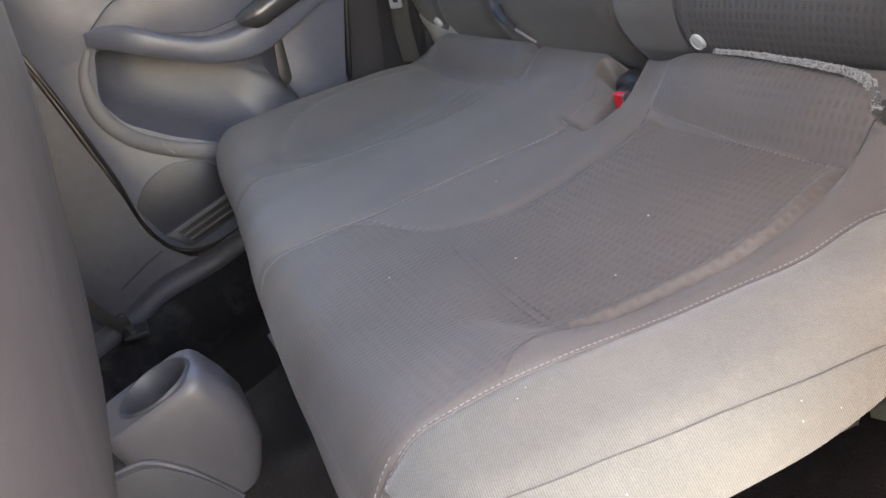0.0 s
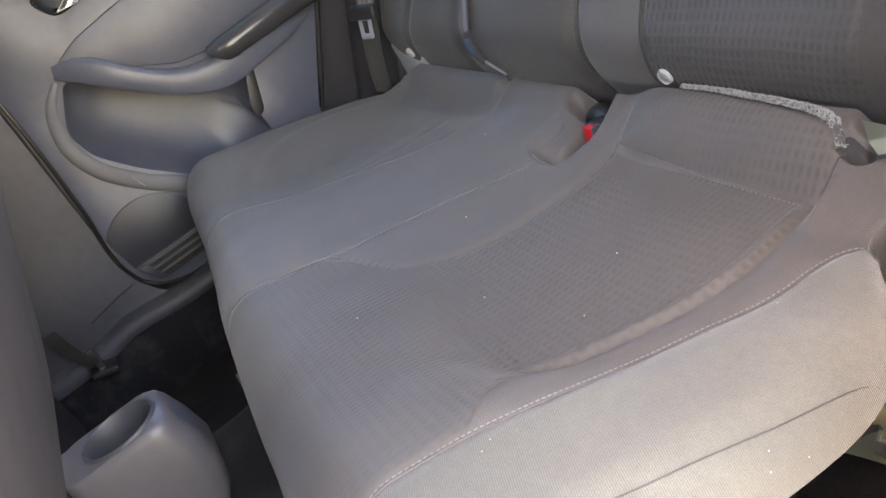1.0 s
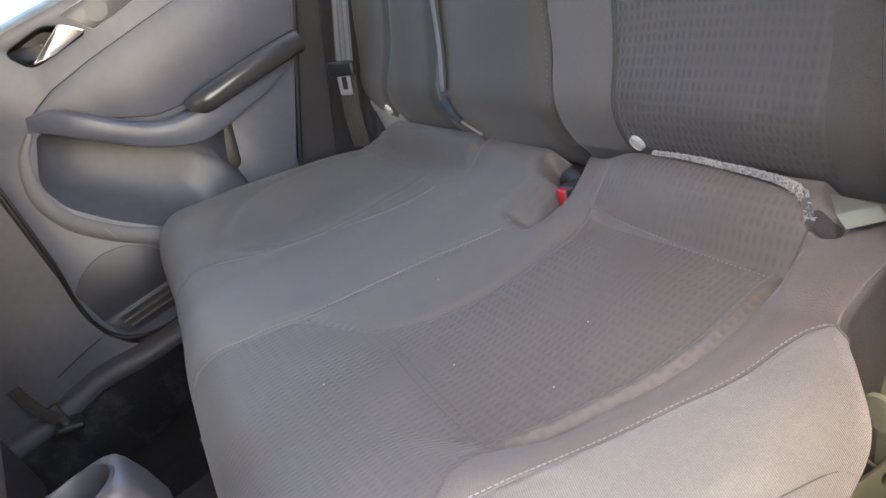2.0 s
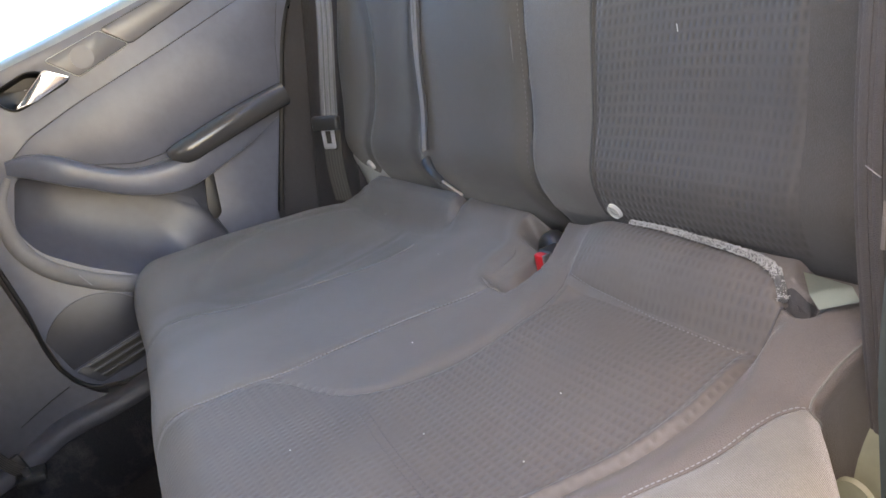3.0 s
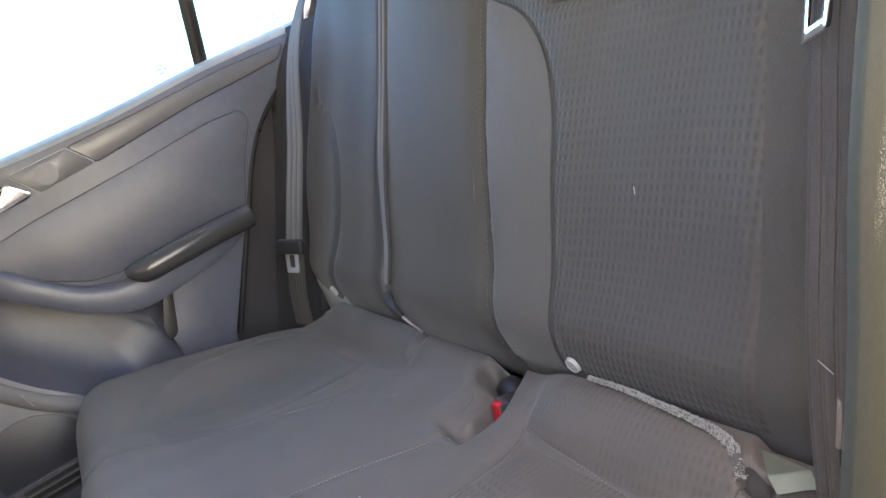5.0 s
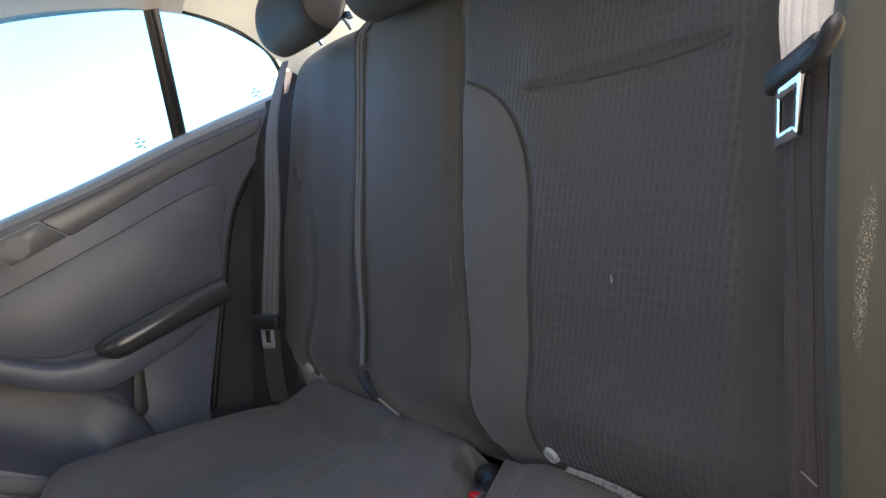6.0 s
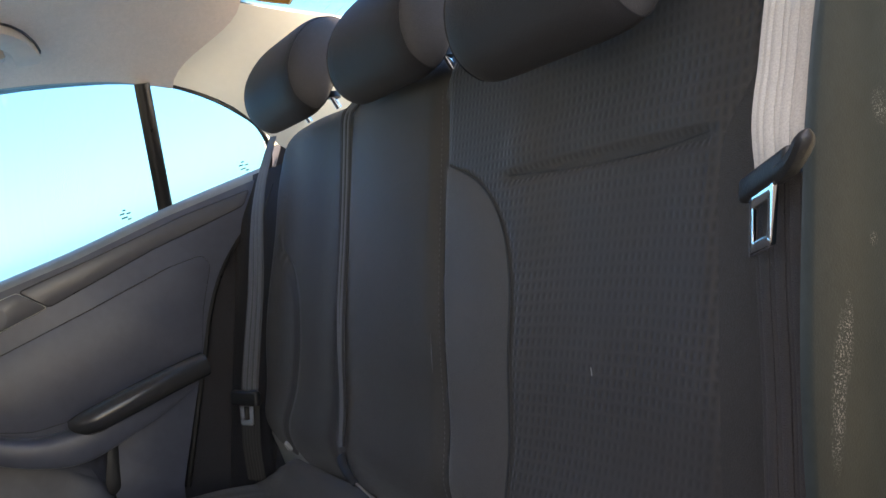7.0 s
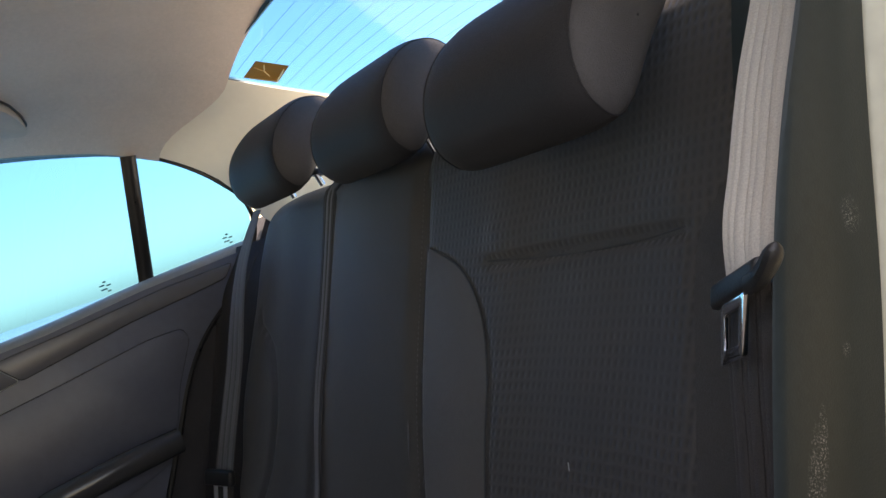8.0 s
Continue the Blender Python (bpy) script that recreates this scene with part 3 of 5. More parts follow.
part("insert", plate(ins, DX - 0.005, DX + 0.003, (), 0.0025), DOOR_SOFT, door, "smooth dark soft vinyl insert")
for shape, fill in ((ins, RUBBER), (trim, RUBBER), (tw, BUTTON)):
    ii = np.array(shape)
    part("groove", tube(np.c_[np.full(len(ii) + 1, DX - 0.0014), np.r_[ii, ii[:1]]], 0.0016, 6), fill, door)
# armrest: a swept ledge that falls from the front and then carries the pull pad
at = np.linspace(0, 1, 46)
aL = smooth_line([(0.556, 0.622), (0.520, 0.606), (0.450, 0.549), (0.390, 0.501), (0.337, 0.476), (0.300, 0.467), (0.240, 0.466), (0.150, 0.467), (0.066, 0.471)], 46)
hgt = curve(at, [(0, 0.012), (0.06, 0.020), (0.3, 0.021), (0.45, 0.025), (0.55, 0.032), (0.68, 0.037), (0.85, 0.040), (1, 0.034)])
dep = curve(at, [(0, 0.008), (0.08, 0.028), (0.4, 0.046), (0.7, 0.048), (0.9, 0.030), (1, 0.004)])
tang = np.gradient(aL, axis=0)
tang /= np.linalg.norm(tang, axis=1)[:, None]
nrm = np.c_[-tang[:, 1], tang[:, 0]]
nrm *= np.sign(nrm[:, 1])[:, None]
prof = [(0.0, 1.02), (0.45, 1.05), (0.80, 1.0), (0.94, 0.80), (1.0, 0.50), (0.97, -0.2), (0.93, -0.70), (0.86, -0.93), (0.72, -1.0), (-0.3, -0.98)]
P = np.zeros((46, len(prof), 3))
under = curve(at, [(0, 1.0), (0.55, 1.0), (0.80, 0.5), (1, 0.15)])
for k, (d, h) in enumerate(prof):
    P[:, k, 0] = DX + 0.003 - dep * d
    P[:, k, 1:] = aL + nrm * (hgt * h * (under if h < 0 else 1.0))[:, None]
part("armrest", sheet(P), DOOR, door, "moulded grey armrest")
part("arm_mark", tube([(DX - 0.0385, 0.376, 0.487), (DX - 0.0385, 0.377, 0.499)], 0.0009, 5), THREAD, door, "pale scratch")
pl = smooth_line([(DX - 0.043, 0.300, 0.499), (DX - 0.050, 0.282, 0.501), (DX - 0.056, 0.22, 0.505), (DX - 0.052, 0.12, 0.508), (DX - 0.040, 0.046, 0.506)], 30)
bm = tube(pl, curve(np.linspace(0, 1, 30), [(0, 0.0215), (0.05, 0.0235), (0.2, 0.0245), (0.85, 0.0245), (1, 0.024)]), 14, 0.85, (1, 0, 0))
for v in bm.verts:
    v.co.y -= 0.9 * max(0.0, 0.505 - v.co.z) * float(step(v.co.y, 0.24, 0.29))
part("pull_pad", bm, GLOSS, door, "glossy black rounded pull pad")
# lower lid of the door with the speaker and its ribs
arc = [(0.595 + 0.108 * math.cos(a), 0.245 + 0.106 * math.sin(a)) for a in np.linspace(radians(40), radians(158), 30)]
part("speaker_cover", plate(arc + [(0.492, 0.236), (0.668, 0.236)], DX - 0.003, DX + 0.002, (), 0.0015), DOOR_DARK, door, "flush dark speaker cover with a round top")
grille = part("speaker_grille", plate(rounded([(0.668, 0.232), (0.505, 0.232), (0.500, 0.184), (0.640, 0.184)], 0.01), DX - 0.004, DX + 0.002, (), 0.001), DOOR_DARK, door, "dark lower grille")
for k in range(3):
    z = 0.193 + 0.0145 * k
    slot = rounded([(0.632 + 0.006 * k, z + 0.0045), (0.512, z + 0.0045), (0.512, z - 0.0035), (0.626 + 0.006 * k, z - 0.0035)], 0.003)
    part("slot", plate(slot, DX - 0.0055, DX - 0.0035, (), 0.0), BLACK, grille, "black slot")
    part("rib", tube([(DX - 0.007, 0.632 + 0.006 * k, z + 0.0065), (DX - 0.007, 0.57, z + 0.0065), (DX - 0.007, 0.508, z + 0.0065)], 0.0020, 6), DOOR_DARK, grille, "raised rib")
# upright finger slot at the rear end of the pocket
oval = rounded([(0.240, 0.436), (0.262, 0.432), (0.290, 0.372), (0.288, 0.346), (0.268, 0.352)], 0.012)
part("finger_slot", plate(oval, DX - 0.003, DX + 0.004, (), 0.001), BLACK, door, "dark upright slot")
# rubber gasket round the door's edge
gl = smooth_line([(0.672, 0.775), (0.662, 0.690), (0.661, 0.600), (0.671, 0.394), (0.683, 0.245), (0.672, 0.208), (0.650, 0.183), (0.600, 0.160), (0.520, 0.158), (0.35, 0.155)], 70)
part("gasket", tube(np.c_[np.full(70, DX - 0.004), gl], 0.0045, 8), RUBBER, door, "shiny black rubber gasket")
re_ = smooth_line([(0.160, 0.29), (0.100, 0.395), (0.032, 0.512), (-0.010, 0.586), (-0.059, 0.650), (-0.131, 0.708), (-0.20, 0.742)], 50)
part("gasket", tube(np.c_[np.full(50, DX + 0.006), re_], 0.007, 8), RUBBER, door, "shiny black rubber gasket")

# side window of the door: two panes, a black bar and the frame
win = thing("window_far", (0.745, 0.2, 0.80), "closed side window with a small fixed rear pane", "window", kind="structure")


def side_x(z):
    return 0.748 + lean_x(z)


front_pane = rounded([(0.62, 0.77), (0.62, 1.10), (0.20, 1.115), (-0.066, 1.075), (-0.025, 0.785)], 0.01)
back_pane = rounded([(-0.030, 0.785), (-0.070, 1.075), (-0.15, 1.03), (-0.24, 0.955), (-0.268, 0.87), (-0.245, 0.80)], 0.02)
for shape in (front_pane, back_pane):
    g = part("pane", plate(shape, 0.748, 0.752, (), 0.0, lean_x), GLASS, win, "faintly green tinted glass")
    g.visible_shadow = False
zz = np.linspace(0.78, 1.048, 12)
bar = [(side_x(z) - 0.008, -0.018 - 0.150 * (z - 0.80), z) for z in zz]
part("divider", tube(bar, 0.0150, 8, 0.45, (1, 0, 0)), RUBBER, win, "black upright window bar")
fr_line = smooth_line([(-0.060, 1.056), (-0.104, 1.036), (-0.165, 1.000), (-0.22, 0.955), (-0.262, 0.905), (-0.272, 0.862), (-0.262, 0.82), (-0.25, 0.80)], 60)
part("frame", tube([(side_x(z) + 0.002, y, z) for y, z in fr_line], 0.0055, 8, 0.7, (1, 0, 0)), RUBBER, win, "black rubber window frame")
# glass makers' marks, as small rows of bars
for y0, z0 in ((0.055, 0.826), (-0.205, 0.838)):
    for k, (dy, dz, w) in enumerate(((0, 0.010, 0.006), (0.006, 0.004, 0.010), (-0.006, 0.002, 0.008), (0.004, -0.004, 0.012), (-0.004, -0.009, 0.007))):
        c = (side_x(z0) - 0.002, y0 + dy, z0 + dz)
        part("etched_mark", block((c[0] - 0.0006, c[1] - w / 2, c[2] - 0.0014), (c[0] + 0.0006, c[1] + w / 2, c[2] + 0.0014)), ETCH, win, "small etched maker's mark")

# body round the door: far centre pillar, sill and wheel housing
bp = rounded([(0.98, 1.10), (1.02, 0.10), (0.58, 0.10), (0.58, 0.138), (0.655, 0.160), (0.688, 0.242), (0.672, 0.60), (0.667, 1.10)], 0.05, 8)
structure("trim_center_pillar", plate(bp, DX - 0.004, DX + 0.06, (), 0.004), SILL, "dark grey plastic centre pillar trim", "pillar trim")
sill = np.array([(0.012, 0.060), (0.003, 0.060), (0.0, 0.065), (0.0, 0.076), (0.004, 0.086), (0.012, 0.093), (0.035, 0.096), (0.10, 0.094)])
yl = np.linspace(0.30, 1.6, 30)
P = np.zeros((30, len(sill), 3))
for k, (dx, dz) in enumerate(sill):
    P[:, k, 0] = 0.655 + dx
    P[:, k, 1] = yl
    P[:, k, 2] = 0.062 + dz + 0.012 * step(yl, 0.62, 0.74) - 0.016 * step(yl, 0.74, 0.84)
bm = sheet(P)
bmesh.ops.solidify(bm, geom=bm.faces[:], thickness=0.006)
structure("trim_sill_far", bm, SILL, "worn grey plastic door sill trim", "sill trim")
sill_seam = tube([(0.6935, 0.690, 0.214), (0.6935, 0.730, 0.210), (0.694, 0.800, 0.197)], 0.0012, 6)
structure("trim_sill_seam", sill_seam, RUBBER, "dark joint between the pillar and sill trims", "trim joint")
structure("wall_kick_far", block((0.664, 0.28, -0.05), (0.718, 1.6, 0.130), 0.006), CARPET, "dark carpet on the inner side of the sill", "sill side")
structure("wall_front_far", plate([(1.02, 0.80), (1.70, 0.78), (1.70, -0.05), (0.70, -0.05), (0.70, 0.155), (1.02, 0.16)], 0.726, 0.76), BLACK, "plain dark front door beyond the pillar", "car door")
structure("wall_body_far", plate([(0.30, 0.158), (0.165, 0.298), (0.036, 0.514), (-0.055, 0.65), (-0.127, 0.71), (-0.24, 0.78), (-0.30, 0.86), (-0.36, 0.86), (-0.36, -0.05), (0.72, -0.05), (0.72, 0.10), (0.6, 0.15)], 0.722, 0.775), DARK_CLOTH, "dark body side behind the far door", "body side")
structure("wall_dash", block((-0.70, 1.08, -0.05), (0.70, 1.70, 0.70), 0.03), BLACK, "plain black dashboard closing the front of the cabin", "dashboard")

structure("wall_front_near", plate([(0.95, 0.78), (1.70, 0.78), (1.70, -0.05), (0.95, -0.05)], -0.76, -0.72), BLACK, "plain dark front door on the near side", "car door")
structure("trim_center_pillar_near", plate(rounded([(0.86, 1.10), (0.86, 0.0), (0.98, 0.0), (0.97, 1.10)], 0.03), -0.75, -0.69, (), 0.006), SILL, "dark grey plastic near centre pillar trim", "pillar trim")

# ---- rear seat cushion ----
# right and left edges of the near place's insert, its seams, and the pit of the buckle, as (y, x)
NEAR_INSERT_R = [(0.0, -0.468), (0.03, -0.482), (0.045, -0.486), (0.06, -0.486), (0.08, -0.482), (0.10, -0.484), (0.139, -0.491), (0.178, -0.496), (0.236, -0.490), (0.286, -0.478), (0.339, -0.466), (0.385, -0.450), (0.43, -0.42)]
NEAR_INSERT_L = [(0.0, -0.162), (0.048, -0.184), (0.073, -0.196), (0.094, -0.204), (0.134, -0.213), (0.179, -0.215), (0.213, -0.211), (0.254, -0.207), (0.289, -0.199), (0.322, -0.187), (0.349, -0.169), (0.373, -0.143), (0.392, -0.103), (0.413, -0.043), (0.425, 0.0)]
SEAM_NEAR = [(0.12, -0.115), (0.152, -0.102), (0.211, -0.073), (0.287, -0.053), (0.365, -0.040), (0.42, -0.038), (0.506, -0.026), (0.545, -0.012)]
SEAM_FAR = [(0.0, 0.200), (0.053, 0.193), (0.103, 0.182), (0.177, 0.185), (0.252, 0.228), (0.315, 0.268), (0.412, 0.303), (0.48, 0.318), (0.525, 0.322)]
STITCHED = [(0.131, -0.565), (0.152, -0.554), (0.173, -0.551), (0.202, -0.549), (0.23, -0.545), (0.274, -0.536), (0.322, -0.530), (0.373, -0.531), (0.418, -0.530), (0.46, -0.526), (0.501, -0.524), (0.525, -0.523), (0.55, -0.528)]
PIT_R = [(0.0, -0.114), (0.010, -0.119), (0.044, -0.137), (0.075, -0.151), (0.122, -0.154), (0.145, -0.148)]
PIT_L = [(0.0, -0.026), (0.020, -0.030), (0.035, -0.042), (0.058, -0.064), (0.09, -0.067), (0.128, -0.074), (0.145, -0.095)]


def near_edge(y):
    return curve(y, [(0.0, -0.570), (0.05, -0.567), (0.10, -0.563), (0.131, -0.568), (0.155, -0.592), (0.19, -0.625), (0.24, -0.648), (0.33, -0.658), (0.42, -0.656), (0.50, -0.642), (0.56, -0.605), (0.61, -0.54)])


def far_edge(y):
    return curve(y, [(0.0, 0.585), (0.15, 0.61), (0.35, 0.63), (0.48, 0.62), (0.60, 0.57)])


def front_edge(x):
    return curve(x, [(-0.66, 0.590), (-0.58, 0.600), (-0.25, 0.602), (0.0, 0.580), (0.15, 0.562), (0.45, 0.528), (0.64, 0.50)])


def seat_top(x, y):
    front = [(0.385, 0.314), (0.45, 0.331), (0.53, 0.344), (0.62, 0.346)]
    # hollow insert with its crease and the roll behind it, the plain middle beside it, and the near bolster
    insert_z = curve(y, [(0.0, 0.317), (0.02, 0.319), (0.045, 0.311), (0.062, 0.300), (0.078, 0.284), (0.088, 0.276), (0.098, 0.277), (0.14, 0.284), (0.26, 0.291)] + front)
    middle_z = curve(y, [(0.0, 0.300), (0.05, 0.294), (0.10, 0.290), (0.14, 0.289), (0.20, 0.290), (0.28, 0.298)] + front)
    far = curve(y, [(0.0, 0.306), (0.018, 0.303), (0.036, 0.285), (0.050, 0.266), (0.064, 0.259), (0.085, 0.262), (0.14, 0.271), (0.26, 0.288)] + front)
    far = far - 0.030 * step(x, 0.47, 0.58) * (1 - step(y, 0.02, 0.06))
    bolster_z = curve(y, [(0.0, 0.303), (0.05, 0.302), (0.10, 0.296), (0.131, 0.293), (0.17, 0.299), (0.22, 0.302), (0.31, 0.319), (0.38, 0.342), (0.456, 0.366), (0.51, 0.379), (0.60, 0.382)])
    left = x - curve(y, NEAR_INSERT_L)
    right = curve(y, NEAR_INSERT_R) - x
    z = insert_z + (middle_z - insert_z) * step(left, curve(y, [(0.05, -0.055), (0.09, -0.035), (0.14, -0.008)]), 0.026)
    z = z + (far - z) * step(x, -0.02, 0.28)
    z = z + (bolster_z - z) * step(right, curve(y, [(0.35, -0.004), (0.39, -0.03), (0.44, -0.10), (0.52, -0.14), (0.6, -0.15)]), curve(y, [(0.05, 0.012), (0.10, 0.014), (0.16, 0.030), (0.25, 0.042), (0.36, 0.050), (0.44, 0.095), (0.6, 0.10)]))
    z = z + 0.009 * step(right, 0.04, 0.10) * step(y, 0.17, 0.27) * (1 - 0.5 * step(y, 0.38, 0.5))
    z = z + 0.040 * step(x, 0.38, 0.56) * curve(y, [(0.0, 0.05), (0.13, 0.6), (0.38, 1.0), (0.46, 0.9), (0.6, 0.6)])
    z = z + 0.008 * np.exp(-((x - 0.06) / 0.12) ** 2) * step(y, 0.05, 0.25)
    # hollows of the two outer places
    z = z - 0.005 * np.exp(-((x + 0.35) / 0.10) ** 4) * np.exp(-((y - 0.26) / 0.13) ** 4)
    z = z - 0.012 * np.exp(-((x - 0.38) / 0.11) ** 4) * np.exp(-((y - 0.25) / 0.16) ** 4)
    # grooves of the long seams
    for seam in (SEAM_NEAR, SEAM_FAR):
        d = np.abs(x - curve(y, seam))
        z = z - 0.0022 * np.exp(-(d / 0.006) ** 2) * step(y, 0.08, 0.14)
    z = z - 0.0025 * np.exp(-((left - 0.001) / 0.005) ** 2) * step(y, 0.02, 0.05) * (1 - step(y, 0.405, 0.42))
    z = z - 0.002 * np.exp(-((x - curve(y, STITCHED)) / 0.004) ** 2) * step(y, 0.14, 0.17)
    # crease round the far place
    ring_ = np.sqrt(((x - 0.40) / 0.145) ** 2 + ((y - 0.20) / 0.21) ** 2)
    z = z - 0.003 * np.exp(-((ring_ - 1.0) / 0.06) ** 2) * step(y, 0.05, 0.12)
    # notch between the far and middle places
    z = z - 0.012 * np.exp(-(((x - 0.150) / 0.010) ** 2)) * (1 - step(y, 0.02, 0.06))
    # small dents and puckers of the worn cloth
    z = z + 0.0011 * np.sin(19 * x + 7 * y + 1.0) * np.sin(23 * y - 9 * x) + 0.0006 * np.sin(47 * x - 31 * y) * np.sin(37 * y + 11 * x)
    # hollow end of the rear roll
    e = ((x + 0.491 + 0.25 * (y - 0.042)) / 0.017) ** 2 + ((y - 0.041) / 0.011) ** 2
    z = z - 0.016 * np.exp(-e ** 2)
    # pit of the buckle: a steep near wall, a soft ledge on the far side, a dark hole at the back
    pr, pl_ = curve(y, PIT_R), curve(y, PIT_L)
    t = (x - pr) / (pl_ - pr)
    ledge = 0.92 * (0.007 + 0.016 * (1 - step(t, 0.30, 0.75)) + 0.006 * np.exp(-((y - 0.105 - 0.02 * t) / 0.010) ** 2)) * (1 - step(t, 0.60, 1.08)) * (0.8 + 0.2 * np.sin(95 * y + 40 * x))
    deep = 0.050 * (1 - step(t, 0.30, 0.55)) * (1 - step(y, 0.085, 0.125))
    hole = 0.090 * (1 - step(t, 0.58, 1.02)) * (1 - step(y, 0.026, 0.050)) * (0.14 + 0.86 * step(y, 0.002, 0.014))
    pit = step(t, 0.0, 0.09) * (ledge + np.maximum(deep, hole)) * (1 - step(y, 0.122, 0.142))
    rim = 0.0015 * np.exp(-((t - 1.15) / 0.12) ** 2) * (1 - step(y, 0.11, 0.14)) * step(y, 0.0, 0.03)
    return z - pit + rim


def seat_skin(x, y):
    """The cushion's upper skin with its rolled edges."""
    a = roll_off(x - near_edge(y), curve(y, [(0.0, 0.012), (0.13, 0.014), (0.20, 0.034), (0.26, 0.042), (0.6, 0.05)]))
    a = np.maximum(a, roll_off(far_edge(y) - x, 0.030))
    b = roll_off(front_edge(x) - y, 0.085)
    return seat_top(x, y) - np.sqrt(a * a + b * b)


def on_seat(pts, lift=0.0, n=60):
    q = smooth_line(pts, n)
    return np.c_[q, seat_skin(q[:, 0], q[:, 1]) + lift]


seat = thing("rear_seat_cushion", (0.0, 0.3, 0.02), "dark grey cloth rear bench cushion, slightly dusty and worn", "car seat")


def graded(n, humps):
    """n numbers from 0 to 1, denser round the places (middle, width, weight) given."""
    q = np.linspace(0, 1, 4000)
    c = np.cumsum(1 + sum(w * np.exp(-(((q - m) / d) ** 2)) for m, d, w in humps))
    return np.interp(np.linspace(0, 1, n), (c - c[0]) / (c[-1] - c[0]), q)


def skirt(R, out, t):
    """The cushion's side at t from 0 at the edge of its top to 1 at its foot."""
    f = np.clip(out[:, 1], 0, 1) ** 2
    push = (1 - f) * -(0.03 + 0.25 * step(R[:, 1], 0.11, 0.19)) * t ** 0.8 + f * (0.012 * np.sin(np.pi * t) - 0.055 * t ** 2)
    q = R.copy()
    q[:, :2] += out * push[:, None]
    q[:, 2] = R[:, 2] + (0.05 - R[:, 2]) * t
    return q


S, T = np.meshgrid(graded(330, [(0.0, 0.05, 5), (1.0, 0.03, 3), (0.42, 0.05, 5), (0.13, 0.05, 2)]), graded(190, [(0.0, 0.20, 3), (1.0, 0.10, 3)]), indexing="ij")
Yg = T * 0.60
for _ in range(3):
    Xg = near_edge(Yg) + (far_edge(Yg) - near_edge(Yg)) * S
    Yg = T * front_edge(Xg)
P = np.stack([Xg, Yg, seat_skin(Xg, Yg)], axis=2)
nu, nv = P.shape[:2]
verts = list(P.reshape(-1, 3))
faces = [(i * nv + j, (i + 1) * nv + j, (i + 1) * nv + j + 1, i * nv + j + 1) for i in range(nu - 1) for j in range(nv - 1)]
ring = [(i, 0) for i in range(nu)] + [(nu - 1, j) for j in range(1, nv)] + [(i, nv - 1) for i in range(nu - 2, -1, -1)] + [(0, j) for j in range(nv - 2, 0, -1)]
R = np.array([P[i, j] for i, j in ring])
tangent = np.roll(R, -2, axis=0)[:, :2] - np.roll(R, 2, axis=0)[:, :2]
out = np.c_[tangent[:, 1], -tangent[:, 0]]
out /= np.linalg.norm(out, axis=1)[:, None] + 1e-9
for _ in range(6):
    out = (np.roll(out, 1, axis=0) + out + np.roll(out, -1, axis=0)) / 3
previous = [i * nv + j for i, j in ring]
for t in np.linspace(0, 1, 19)[1:]:
    start = len(verts)
    verts += list(skirt(R, out, t))
    now = list(range(start, start + len(ring)))
    m = len(ring)
    faces += [(previous[i], previous[(i + 1) % m], now[(i + 1) % m], now[i]) for i in range(m)]
    previous = now
faces.append(tuple(previous))
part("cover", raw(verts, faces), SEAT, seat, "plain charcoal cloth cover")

# ribbed cloth over the near bolster, from its stitched seam over the edge and down the side
yb = np.linspace(0.134, 0.565, 110)
xe = near_edge(yb)
E = np.c_[xe, yb, seat_skin(xe, yb)]
slope = np.gradient(xe, yb)
outb = np.c_[-np.ones(110), slope] / np.sqrt(1 + slope ** 2)[:, None]
rows = []
for u in np.linspace(0, 1, 26) ** 0.8:
    x = curve(yb, STITCHED) + (xe - curve(yb, STITCHED)) * u
    rows.append(np.c_[x, yb, seat_skin(x, yb) + 0.0016 * min(1.0, u * 8) * (1 - step(u, 0.8, 1.0))] + np.c_[outb, np.zeros(110)] * 0.0016 * float(step(u, 0.8, 1.0)))
for t in np.linspace(0, 1, 19)[1:]:
    rows.append(skirt(E, outb, t) + np.c_[outb, np.zeros(110)] * 0.0016)
side_panel = np.array(rows)
part("side_panel", sheet(side_panel), TWILL, seat, "dusty ribbed cloth over the side bolster with lint")

# waffle insert of the near place, running on into the front of the cushion
S, T = np.meshgrid(np.linspace(0, 1, 130), np.linspace(0, 1, 150), indexing="ij")
Yi = 0.088 + (0.592 - 0.088) * T
ahead = step(Yi, 0.39, 0.43)
ahead_r = np.clip((Yi - 0.375) / 0.085, 0, 1)
Xl = curve(np.minimum(Yi, 0.40), NEAR_INSERT_L) * (1 - ahead) + (curve(Yi, SEAM_NEAR) - 0.006) * ahead
Xr = curve(np.minimum(Yi, 0.43), NEAR_INSERT_R) * (1 - ahead_r) + (curve(Yi, STITCHED) + 0.0015) * ahead_r
Xi = Xr + (Xl - Xr) * S
d_side = Xi - Xr
d = np.minimum(np.minimum(d_side, Xl - Xi), 0.592 - Yi)
on = step(Yi, 0.38, 0.42)
lift = (-0.001 + 0.0020 * step(d, 0.0, 0.010)) * (1 - on) + on * (-0.001 + 0.0026 * step(np.minimum(Xl - Xi, 0.592 - Yi), 0.0, 0.012))
lift = lift + 0.0065 * np.exp(-((d_side - 0.010) / 0.008) ** 2) * (1 - step(Yi, 0.36, 0.42)) * step(Yi, 0.085, 0.11)
P = np.stack([Xi, Yi, seat_skin(Xi, Yi) + lift], axis=2)
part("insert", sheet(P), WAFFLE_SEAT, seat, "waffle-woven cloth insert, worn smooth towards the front")
